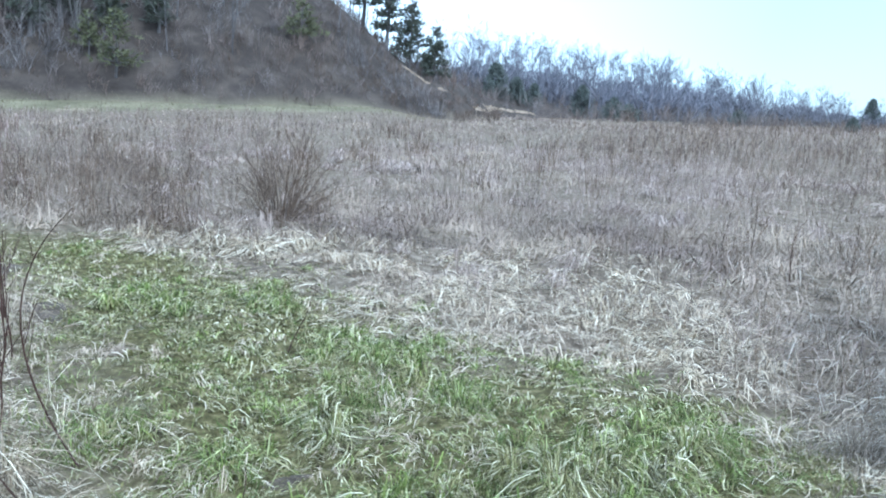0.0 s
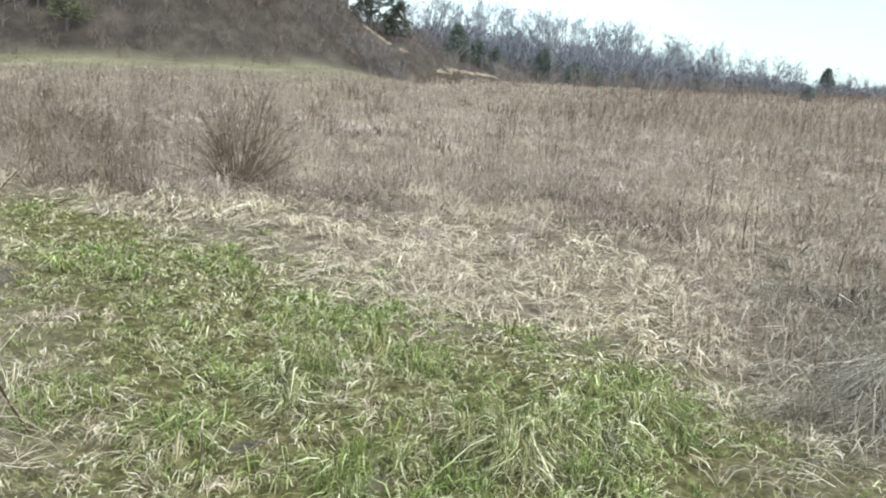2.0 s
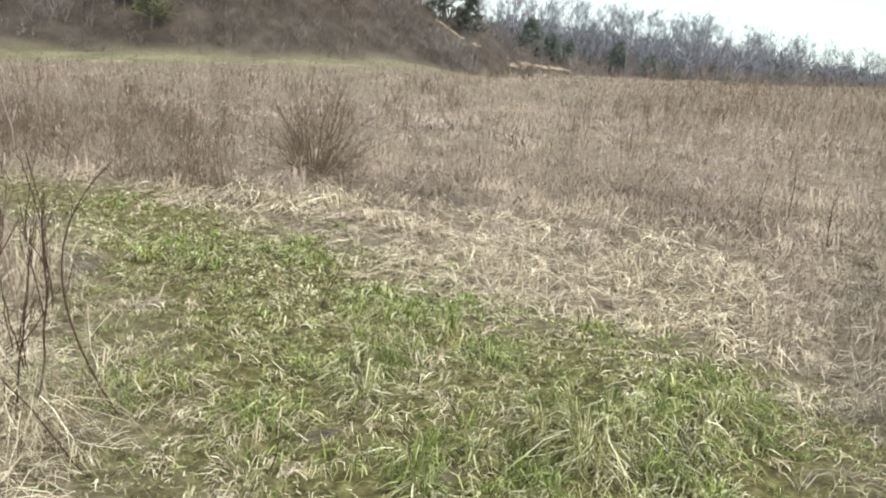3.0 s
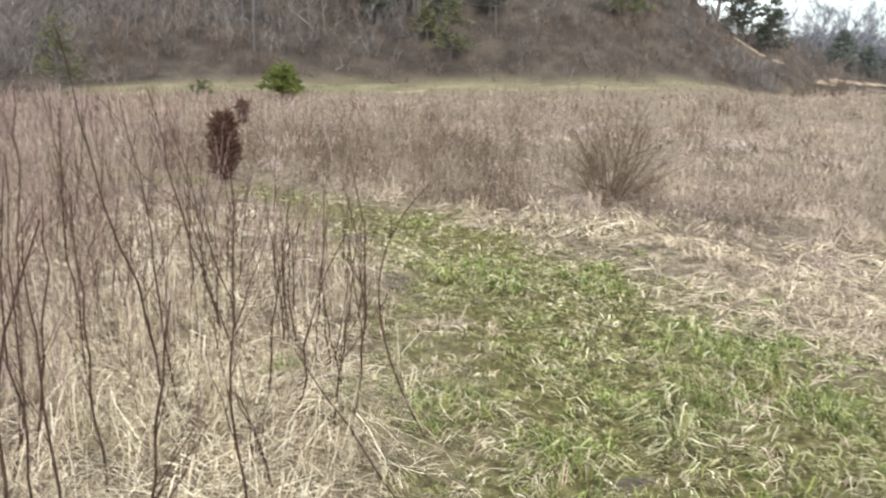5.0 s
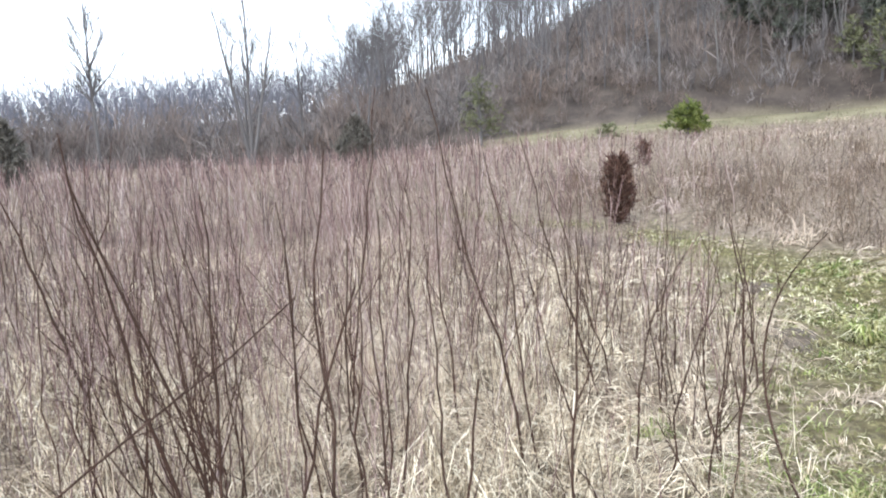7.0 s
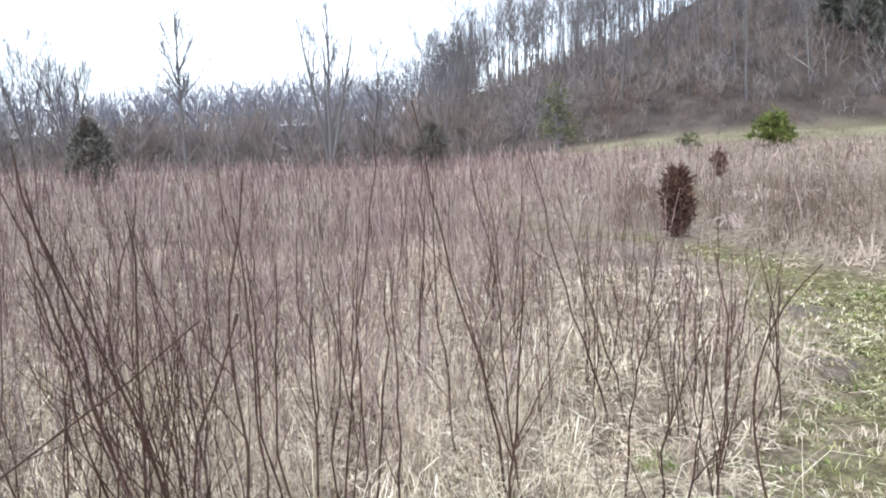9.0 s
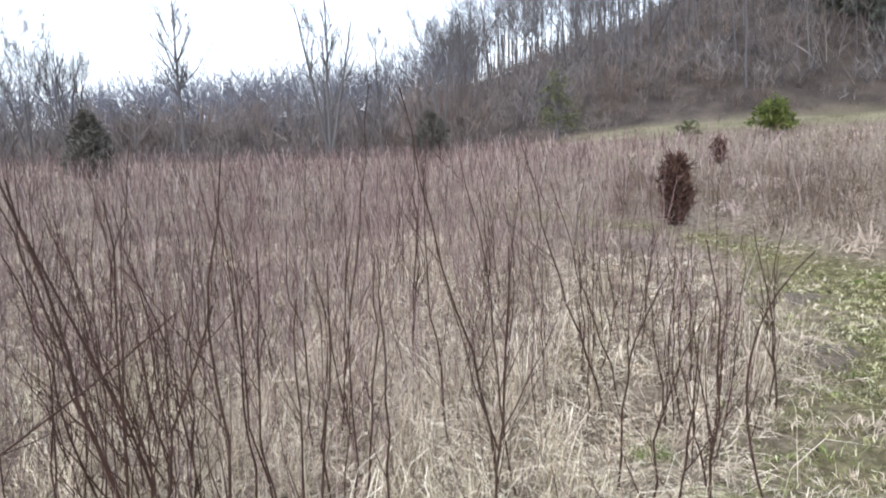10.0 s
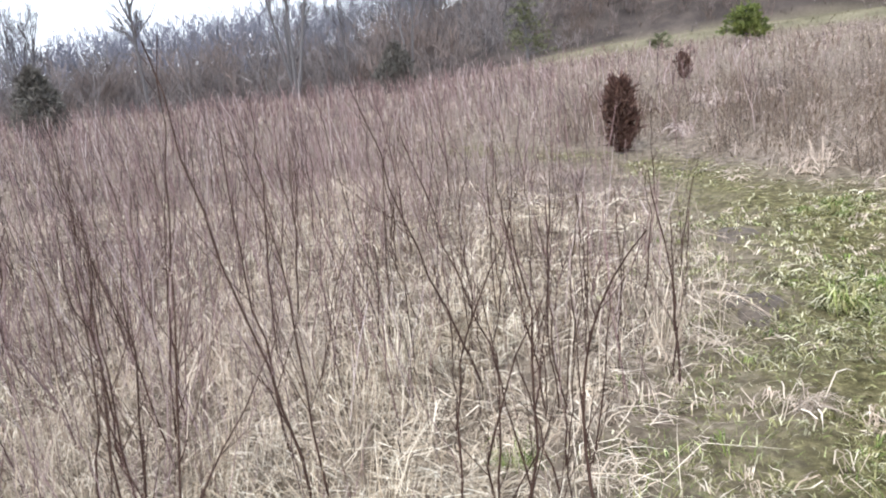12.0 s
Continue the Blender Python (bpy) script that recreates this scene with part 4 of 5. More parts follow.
def canes():
    g = np.random.default_rng(15)
    # the tall ones nearest to the track
    cane(g, -1.58, 1.60, -1.46, 1.66, 1.04, 0.0055, 6)
    cane(g, -1.62, 2.18, -1.85, 2.42, 1.22, 0.0055, 5, 0.03, forks=2)
    cane(g, -1.85, 3.12, -1.77, 3.12, 0.86, 0.0050, 4, forks=1)
    cane(g, -1.76, 3.08, -1.86, 3.27, 1.14, 0.0055, 6, 0.03, forks=2)
    s = np.linspace(0, 1, 14)[:, None]
    P = (1 - s) ** 2 * np.array([[-1.49, 3.25, 0.04]]) + 2 * s * (1 - s) * np.array([[-2.08, 3.50, 0.64]]) + s * s * np.array([[-1.60, 3.48, 1.10]])
    arch = mesh_object("cane", *tubes(P[None], np.linspace(0.0058, 0.0022, 14)[None], 6), CANE, smooth_faces=True)
    tagged(arch, "slender dark cane arching low over the straw", "cane", group="canes beside the track")
    Q, S = shoots(g, P[None], np.linspace(0.0058, 0.0022, 14)[None], 6, 0.3, 0.95, 0.22, 0.6, up=0.2, K=4, thin=0.5)
    for k in range(6):
        part("twig", tubes(Q[k:k + 1], S[k:k + 1], 4), CANE, arch)
    cane(g, -1.36, 2.80, -1.95, 2.95, 0.46, 0.0045, 3, 0.04, "dark cane leaning low out of the straw")
    cane(g, -2.62, 2.95, -2.95, 2.78, 1.70, 0.0065, 5, 0.03)
    cane(g, -2.58, 3.02, -2.80, 2.95, 1.42, 0.0050, 5, 0.03)
    cane(g, -3.23, 4.12, -3.32, 3.70, 1.45, 0.0060, 5, 0.03)
    cane(g, -3.15, 4.20, -3.38, 3.95, 1.22, 0.0050, 5, 0.03)
    cane(g, -1.86, 1.22, -1.72, 1.55, 1.22, 0.0060, 4, 0.03)
    cane(g, -1.96, 1.58, -2.08, 1.72, 1.50, 0.0060, 5, 0.03)
    cane(g, -2.61, 0.04, -1.98, 1.55, 1.16, 0.0055, 2, 0.04, "dark cane leaning far over across the others")
    cane(g, -2.96, 1.71, -3.02, 1.36, 1.44, 0.0085, 4, 0.04)
    cane(g, -3.05, 1.80, -2.92, 1.32, 1.58, 0.0070, 4, 0.04)
    cane(g, -1.99, 1.84, -2.28, 1.98, 1.08, 0.0055, 5, 0.03)
    cane(g, -2.35, 3.35, -2.30, 3.42, 0.98, 0.0050, 5, 0.03, bend=(0.10, 0.10))
    cane(g, -2.29, 2.26, -2.53, 2.41, 1.10, 0.0055, 5, 0.03)
    cane(g, -2.33, 1.55, -2.36, 1.50, 1.40, 0.0060, 6, 0.03)
    cane(g, -2.20, 1.56, -2.16, 1.63, 0.65, 0.0045, 4)
    cane(g, -2.14, 1.84, -2.15, 1.82, 1.25, 0.0050, 5, 0.03)
    cane(g, -2.92, 1.72, -2.98, 1.60, 1.00, 0.0055, 4)
    cane(g, -3.56, 2.59, -3.58, 2.53, 1.10, 0.0055, 5)
    cane(g, -3.45, 2.74, -3.54, 2.62, 0.95, 0.0050, 5)
    cane(g, -3.28, 3.18, -3.31, 3.11, 1.36, 0.0060, 4, 0.03)
    cane(g, -3.80, 2.86, -3.72, 3.08, 1.75, 0.0055, 4, 0.05)
    cane(g, -2.86, 2.47, -2.84, 2.56, 1.06, 0.0055, 4)
    cane(g, -3.07, 2.41, -3.06, 2.47, 1.02, 0.0055, 4)
    cane(g, -2.19, 3.32, -2.12, 3.42, 0.84, 0.0050, 3, 0.03, bend=(0.10, 0.08))
    cane(g, -2.57, 4.76, -2.85, 4.95, 0.92, 0.0060, 6, 0.04)
    cane(g, -2.62, 4.80, -2.66, 4.86, 0.74, 0.0050, 5)
    cane(g, -2.90, 2.45, -2.95, 2.50, 1.22, 0.0050, 5, 0.03)
    cane(g, -2.86, 2.02, -2.72, 1.92, 1.32, 0.0055, 4, 0.03)
    cane(g, -4.54, 1.84, -4.59, 1.46, 1.37, 0.0100, 3)
    cane(g, -5.81, 2.12, -5.75, 2.43, 1.53, 0.0080, 4)
    # short dead twigs in the track
    cane(g, -0.98, 5.05, -0.84, 5.35, 0.42, 0.0045, 0, label="short dark twig standing in the mown track")
    cane(g, -0.79, 2.95, -0.74, 3.06, 0.17, 0.0045, 0, label="short dark twig standing in the mown track")
    for tx, ty, h in zip(g.uniform(3.2, 5.4, 7), g.uniform(6.0, 11.0, 7), g.uniform(0.5, 0.85, 7)):
        cane(g, tx, ty, tx + g.normal(0, 0.1), ty + g.normal(0, 0.1), h, 0.005, 7, label="thin dark weed stalk in grey dead growth")
    # stems that rise together from one root
    for cx, cy, n, h0, h1, wide in ((-2.45, 3.85, 3, 0.6, 0.95, 0.10), (-2.75, 4.25, 4, 0.7, 1.0, 0.10), (-3.0, 4.65, 4, 0.7, 1.05, 0.10), (-3.35, 5.26, 3, 0.6, 1.05, 0.10), (-3.1, 5.5, 3, 0.5, 0.95, 0.10), (-3.55, 4.4, 4, 0.7, 1.15, 0.12),
                                    (-2.15, 3.60, 2, 0.6, 0.8, 0.12), (-3.9, 5.0, 4, 0.7, 1.2, 0.12), (-2.02, 2.72, 3, 0.35, 0.55, 0.30), (-3.9, 1.75, 6, 0.8, 1.35, 0.14), (-3.5, 1.95, 5, 0.7, 1.25, 0.13), (-2.55, 1.35, 3, 0.7, 1.2, 0.14)):
        for k in range(n):
            a, b, h = cx + g.normal(0, 0.08), cy + g.normal(0, 0.08), g.uniform(h0, h1)
            cane(g, a, b, a + g.normal(0, wide) * h, b + g.normal(0, wide) * h, h, g.uniform(0.0030, 0.0048), int(g.integers(3, 6)), 0.04)
    # the dense dark bundle at the far side of the stand
    for k in range(22):
        a, b, h = -3.30 + g.normal(0, 0.42), 1.66 + g.normal(0, 0.36), g.uniform(0.7, 1.4)
        cane(g, a, b, a + g.normal(-0.02, 0.10) * h, b + g.normal(-0.08, 0.14) * h, h, g.uniform(0.0032, 0.0056), int(g.integers(3, 6)))
    # more canes filling the stand
    x, y = sweep(g, 3.4, 10.0, 34, 100, 3.0)
    keep = (on_path(x, y) < -0.3) & left_of_path(x, y) & (np.hypot(x + 0.2, y - 1.5) > 2.9)
    for a, b in zip(x[keep][:130], y[keep][:130]):
        h = g.uniform(0.6, 1.2) * (1.25 if g.uniform() < 0.1 else 1.0)
        cane(g, a, b, a + g.normal(-0.03, 0.10) * h, b + g.normal(0.0, 0.10) * h, h, g.uniform(0.0028, 0.0050), int(g.integers(4, 8)), 0.04)
    # taller dark ones standing out of the red thicket further in
    x, y = sweep(g, 5.0, 10.5, 44, 98, 2.0)
    keep = (on_path(x, y) < -0.5) & left_of_path(x, y)
    for a, b in zip(x[keep][:60], y[keep][:60]):
        h = g.uniform(0.95, 1.45)
        cane(g, a, b, a + g.normal(-0.02, 0.10) * h, b + g.normal(0.0, 0.10) * h, h, g.uniform(0.0042, 0.0068), int(g.integers(4, 7)), 0.05)


canes()


# ---- bush, conifers, trees ----
def bush():
    g = np.random.default_rng(16)
    base = new("bush")
    base.location = (-2.22, 10.9, float(land(-2.22, 10.9)))
    n = 70
    a, tilt = g.uniform(0, 2 * np.pi, n), np.minimum(np.abs(g.normal(0, 0.62, n)) + 0.05, 1.25)
    L = g.uniform(0.85, 1.55, n) * np.cos(tilt * 0.55)
    s = np.linspace(0, 1, 6)[None, :, None]
    way = np.stack([np.cos(a) * np.sin(tilt), np.sin(a) * np.sin(tilt), np.cos(tilt)], -1)
    P = np.stack([np.cos(a) * 0.10, np.sin(a) * 0.10, np.full(n, -0.05)], -1)[:, None] + way[:, None] * L[:, None, None] * s
    P[..., :2] += way[:, None, :2] * (s * s) * 0.30 * g.uniform(-0.9, 1.3, (n, 1, 1))
    P += g.normal(0, 0.045, P.shape) * s
    R = g.uniform(0.0045, 0.0095, (n, 1)) * np.linspace(1, 0.42, 6)
    Q, S = shoots(g, P, R, 6, 0.2, 0.97, 0.42, 0.75, up=0.15, K=4, thin=0.6)
    q2, s2 = shoots(g, Q, S, 3, 0.15, 0.95, 0.55, 0.65, up=0.2, K=3, thin=0.75)
    for k in range(n):
        stem = part("stem", tubes(P[k:k + 1], R[k:k + 1], 4), BUSH, base)
        tagged(part("twig_spray", join([tubes(Q[6 * k:6 * k + 6], S[6 * k:6 * k + 6], 3), tubes(q2[18 * k:18 * k + 18], s2[18 * k:18 * k + 18], 3)]), BUSH, stem), kind="stuff")
    tagged(base, "round leafless grey-brown bush with fanned stems", "bush")


bush()


def conifer(name, x, y, height, width, needles, label, seed, shape="cone", sprays=900, low=0.0, tuft=0.10):
    """A trunk with whorled limbs, and a crown of many short needle sprays."""
    g = np.random.default_rng(seed)
    base = new(name)
    base.location = (x, y, float(land(x, y)))
    s = np.linspace(0, 1, 7)
    P = np.stack([0.02 * height * np.sin(3 * s), 0.015 * height * np.cos(4 * s) - 0.015 * height, -0.05 + s * height * 0.97], -1)[None]
    R = (0.022 * height * (1.05 - s))[None]
    part("trunk", tubes(P, R, 6), BARK, base)
    nl = int(26 + 9 * height) if shape == "pine" else 24
    t = g.uniform(max(low, 0.04), 0.98, nl)
    if shape == "cone":
        reach = (1 - t) ** 0.85 * 0.75
    elif shape == "oval":
        reach = 0.6 * np.sqrt(np.clip(1 - ((t - 0.52) / 0.55) ** 2, 0.05, 1))
    else:
        reach = np.clip(1.2 * (1 - t) ** 0.7, 0.12, 1) * g.uniform(0.6, 1.1, nl)
    a = g.uniform(0, 2 * np.pi, nl)
    rise = {"cone": 0.35, "oval": 1.3, "pine": 0.22}[shape]
    L = reach * width * 0.5 * g.uniform(0.8, 1.12, nl)
    k = np.linspace(0, 1, 4)
    limb = np.zeros((nl, 4, 3))
    limb[..., 0], limb[..., 1] = np.cos(a)[:, None] * L[:, None] * k, np.sin(a)[:, None] * L[:, None] * k
    limb[..., 2] = (t * height * 0.95)[:, None] + L[:, None] * rise * k - 0.12 * L[:, None] * k * k * (shape == "pine")
    limb[..., 2] = np.minimum(limb[..., 2], height)
    tagged(part("branchwork", tubes(limb, np.maximum(L, 0.05)[:, None] * 0.02 * np.linspace(1, 0.3, 4), 3), BARK, base), kind="stuff")
    m = int(sprays * 0.75)
    if shape == "pine":
        i = g.choice(nl, m, p=L / L.sum())
        u = g.uniform(0.1, 1.05, m) ** 0.7
        f = u * 3
        j = np.clip(f.astype(int), 0, 2)
        pos = limb[i, j] + (limb[i, j + 1] - limb[i, j]) * (f - j)[:, None] + g.normal(0, 0.055 * width, (m, 3)) * np.array([1, 1, 0.6])
        out = unit(np.stack([np.cos(a[i]), np.sin(a[i]), np.full(m, 0.5)], -1) + g.normal(0, 0.55, (m, 3)))
    else:
        v = g.uniform(0.01, 1, m) ** (1.35 if shape == "cone" else 1.0)
        c = g.uniform(0, 2 * np.pi, m)
        rough = 1 + (0.34 if shape == "oval" else 0.16) * np.sin(3 * c + 9 * v + seed) + 0.13 * np.sin(5 * c - 17 * v) + 0.10 * np.sin(11 * c + 31 * v)
        full = np.clip(1.0 - v ** 2.4, 0, 1) ** 0.75 * np.clip(0.72 + 1.5 * v, 0, 1) if shape == "cone" else np.clip(1 - (np.abs(v - 0.56) / 0.58) ** 3.0, 0.12, 1)
        d = full * rough * width * 0.5 * np.sqrt(g.uniform(0.12, 1.0, m))
        pos = np.stack([np.cos(c) * d, np.sin(c) * d, v * height * 0.97], -1) + g.normal(0, 0.02 * width, (m, 3))
        lift = 2.0 if shape == "oval" else 0.9
        out = unit(np.stack([np.cos(c) * 0.6, np.sin(c) * 0.6, np.full(m, lift)], -1) + g.normal(0, 0.4, (m, 3)))
        if shape == "oval":
            pos[:, 2] *= 1 + 0.10 * np.sin(4 * c + seed) * v
    parts = []
    for _ in range(4):
        w = unit(out + g.normal(0, 0.5, (m, 3)))
        ln = g.uniform(0.5, 1.3, (m, 1)) * tuft
        Q = pos[:, None] + w[:, None] * ln[:, None] * np.linspace(0, 1, 2)[None, :, None]
        parts.append(ribbons(Q, np.array([[1.0, 0.25]]) * tuft * (0.09 if shape == "oval" else 0.14) * g.uniform(0.7, 1.4, (m, 1)), unit(np.cross(w, g.normal(size=w.shape)))))
    v, fc = join(parts)
    v[:, 2] = np.maximum(v[:, 2], 0.02)
    part("crown", (v, fc), needles, base)
    return tagged(base, label, "conifer")


conifer("juniper", -7.55, 9.95, 0.90, 0.35, BRONZE, "small bronze-brown juniper in the weeds", 21, "oval", 1500, 0.12, 0.11)
conifer("juniper", -14.5, 20.1, 0.70, 0.36, BRONZE, "tiny reddish juniper among the weeds", 22, "oval", 600, 0.05, 0.09)
conifer("juniper", -38.2, 26.5, 2.75, 2.2, HAZE_JUNIPER, "dull dark domed juniper before leafless brush", 23, "cone", 2600, 0.0, 0.20)
conifer("juniper", -36.3, 8.4, 2.8, 1.9, HAZE_JUNIPER, "dark broad juniper at the field edge", 24, "cone", 2600, 0.0, 0.20)
conifer("pine", -26.7, 40.8, 2.15, 2.6, PINE, "low bright green pine at the meadow edge", 25, "pine", 1700, 0.10, 0.20)
conifer("pine", -39.9, 37.4, 5.0, 3.6, FOREST_PINE, "young olive-green pine before the woods", 26, "pine", 700, 0.12, 0.22)
conifer("pine", -31.6, 40.0, 0.85, 1.5, FOREST_PINE, "small dull green pine at the woods edge", 27, "pine", 140, 0.05, 0.25)
conifer("pine", -23.3, 57.5, 4.8, 3.6, FOREST_PINE, "olive green pine at the foot of the hill", 28, "pine", 480, 0.15, 0.30)
conifer("pine", -25.6, 58.5, 3.4, 2.2, FOREST_PINE, "small pine beside a larger one", 29, "pine", 350, 0.25, 0.30)
conifer("pine", -12.4, 66.9, 3.6, 3.2, FOREST_PINE, "olive green pine on the hillside", 30, "pine", 450, 0.1, 0.32)
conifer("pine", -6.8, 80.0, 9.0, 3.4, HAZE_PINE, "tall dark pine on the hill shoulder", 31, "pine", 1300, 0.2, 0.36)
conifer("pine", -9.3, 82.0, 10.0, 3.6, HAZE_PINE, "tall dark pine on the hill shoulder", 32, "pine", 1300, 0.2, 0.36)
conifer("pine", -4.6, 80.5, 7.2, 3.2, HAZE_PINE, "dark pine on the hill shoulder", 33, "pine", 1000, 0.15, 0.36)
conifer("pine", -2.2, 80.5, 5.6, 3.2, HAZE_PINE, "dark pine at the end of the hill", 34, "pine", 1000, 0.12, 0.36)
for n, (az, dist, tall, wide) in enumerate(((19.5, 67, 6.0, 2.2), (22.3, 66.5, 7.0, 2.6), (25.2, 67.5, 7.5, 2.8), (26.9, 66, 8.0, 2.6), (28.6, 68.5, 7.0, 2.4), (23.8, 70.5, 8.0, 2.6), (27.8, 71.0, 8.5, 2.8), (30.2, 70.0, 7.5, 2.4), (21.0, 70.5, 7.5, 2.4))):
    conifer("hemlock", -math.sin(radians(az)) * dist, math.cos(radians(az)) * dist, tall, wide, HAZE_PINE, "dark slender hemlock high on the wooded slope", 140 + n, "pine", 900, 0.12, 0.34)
conifer("cedar", 4.7, 99.9, 4.0, 2.9, HAZE_CEDAR, "dark cedar before leafless woods", 35, "cone", 1400, 0.0, 0.40)
conifer("cedar", 7.2, 101, 3.0, 2.4, HAZE_CEDAR, "dark cedar before leafless woods", 36, "cone", 900, 0.0, 0.40)
conifer("cedar", 9.6, 103, 2.9, 1.9, HAZE_CEDAR, "dark slim cedar before leafless woods", 37, "cone", 700, 0.0, 0.38)
conifer("cedar", 15.9, 105.8, 3.7, 2.8, HAZE_CEDAR, "dark cedar standing alone at the field edge", 38, "cone", 1200, 0.0, 0.40)
conifer("cedar", 19.4, 103, 2.7, 2.8, HAZE_CEDAR, "dull green cedar at the field edge", 39, "cone", 900, 0.0, 0.40)
conifer("cedar", 20.2, 97.9, 1.9, 2.7, HAZE_CEDAR, "low dark cedar at the field edge", 40, "cone", 900, 0.0, 0.36)
conifer("cedar", 32.0, 94.7, 1.7, 1.8, HAZE_CEDAR, "low dark cedar in the field", 41, "cone", 600, 0.0, 0.34)
conifer("cedar", 37.3, 78.6, 1.3, 1.2, HAZE_CEDAR, "very small dark cedar in the field", 42, "cone", 400, 0.0, 0.28)
conifer("cedar", 53.2, 107.6, 3.3, 1.7, HAZE_CEDAR, "pointed dark cedar against the sky", 43, "cone", 1000, 0.0, 0.40)


def tree_arrays(seed, height, spread=0.55, stems=1, fork=0.35, first=9, second=5, third=3, girth=0.0105, far=False, reach=0.40, fan=(), broad=1.0):
    """Trunk and crown of a leafless tree, standing at the origin; far: the fine twigs gathered into fewer, broader sprays."""
    g = np.random.default_rng(seed)
    K = 6 if far else 9
    s = np.linspace(0, 1, K)
    a, tilt = g.uniform(0, 2 * np.pi, stems), (g.uniform(0.12, 0.28, stems) if stems > 1 else g.uniform(0, 0.05, stems))
    top = height * g.uniform(0.85, 1.0, stems)
    top[0] = height
    if fan:
        a, tilt, top = (np.array(v, float) for v in zip(*fan))
        top = top * height
    P = np.zeros((stems, K, 3))
    wob = g.normal(0, 0.012, (stems, K, 2)).cumsum(1) * height * 0.5
    P[..., 0] = np.cos(a)[:, None] * np.sin(tilt)[:, None] * top[:, None] * s + wob[..., 0] * s
    P[..., 1] = np.sin(a)[:, None] * np.sin(tilt)[:, None] * top[:, None] * s + wob[..., 1] * s
    P[..., 2] = top[:, None] * s - 0.15
    R = girth * height / np.sqrt(stems) * np.linspace(1, 0.26, K)[None] * np.ones((stems, 1))
    b1, r1 = shoots(g, P, R, first, fork, 0.97, reach, spread, up=0.15, K=3 if far else 5, thin=0.62)
    b2, r2 = shoots(g, b1, r1, second, 0.2, 0.97, 0.50, 0.6, up=0.22, K=3, thin=0.72 if far else 0.55)
    b3, r3 = shoots(g, b2, r2, third, 0.1, 1.0, 0.62 if far else 0.9, 0.6, up=0.12, K=2, thin=0.8)
    flat = ribbons(b3, broad * np.maximum(r3 * (1.9 if far else 1.3), 0.009), unit(np.cross(b3[:, -1] - b3[:, 0], g.normal(size=(len(b3), 3)))))
    if far:
        return tubes(P, R, 4), join([tubes(b1, r1, 3), ribbons(b2, r2 * 1.2 * broad ** 0.5, unit(np.cross(b2[:, -1] - b2[:, 0], g.normal(size=(len(b2), 3))))), flat])
    side = unit(np.cross(b3[:, -1] - b3[:, 0], g.normal(size=(len(b3), 3))))
    limbs = []
    for k in range(len(b1)):
        i, j = slice(k * second, (k + 1) * second), slice(k * second * third, (k + 1) * second * third)
        limbs.append(join([tubes(b1[k:k + 1], r1[k:k + 1], 4), tubes(b2[i], r2[i], 3), ribbons(b3[j], np.maximum(r3[j] * 1.3, 0.0075), side[j])]))
    return tubes(P, R, 6), limbs


def bare_tree(x, y, height, seed, label, bark=BARK, spread=0.55, stems=1, fork=0.35, first=10, girth=0.0125, reach=0.40, fan=(), fine=(6, 6)):
    trunk, limbs = tree_arrays(seed, height, spread, stems, fork, first, *fine, girth=girth, reach=reach, fan=fan)
    base = new("bare_tree")
    base.location = (x, y, float(land(x, y)))
    part("trunk", trunk, bark, base)
    for limb in limbs:
        part("limb", limb, bark, base)
    return tagged(base, label, "tree")


bare_tree(-57.3, 18.9, 11.9, 51, "tall slender leafless tree above the brush", fork=0.36, spread=0.8, first=20, reach=0.27, girth=0.0125)
bare_tree(-51.8, 27.2, 11.0, 52, "leafless tree with a wide forked crown", fork=0.45, spread=0.5, first=8, reach=0.30, girth=0.024, stems=3, fan=((0.0, 0.02, 1.04), (0.96, 0.21, 0.86), (-2.18, 0.20, 0.97)), fine=(5, 4))
bare_tree(-53.2, 27.6, 8.6, 53, "leaning leafless tree beside a forked one", fork=0.3, spread=0.9)
bare_tree(-49.4, 35.0, 9.6, 54, "bushy leafless tree at the woods edge", first=14, stems=2)
bare_tree(-59.0, 11.8, 9.6, 55, "many-stemmed leafless tree above the brush", stems=5, first=8, reach=0.3)
bare_tree(-59.3, 9.6, 9.4, 56, "broad leafless tree above the brush", first=8, spread=0.7, stems=4)
bare_tree(-52.0, 31.5, 8.4, 57, "thin leafless tree at the woods edge")
bare_tree(-29.6, 59.0, 7.0, 58, "pale-barked straight leafless tree on the hill foot", PALE_BARK, fork=0.4, girth=0.0085)
bare_tree(-27.2, 60.2, 8.5, 59, "pale forked leafless tree on the hill foot", PALE_BARK, stems=3, first=6, girth=0.011)
bare_tree(-31.6, 60.5, 7.5, 60, "pale-barked straight leafless tree on the hill foot", PALE_BARK, fork=0.4, girth=0.0085)
bare_tree(-17.7, 67.7, 6.0, 61, "thin pale leafless tree on the hillside", PALE_BARK, fork=0.4, girth=0.0085)
bare_tree(-33.5, 55.0, 9.5, 62, "pale-barked leafless tree behind the low pine", PALE_BARK, fork=0.4, girth=0.0085)
bare_tree(-36.0, 51.5, 9.0, 63, "leafless tree at the foot of the hill", fork=0.45)


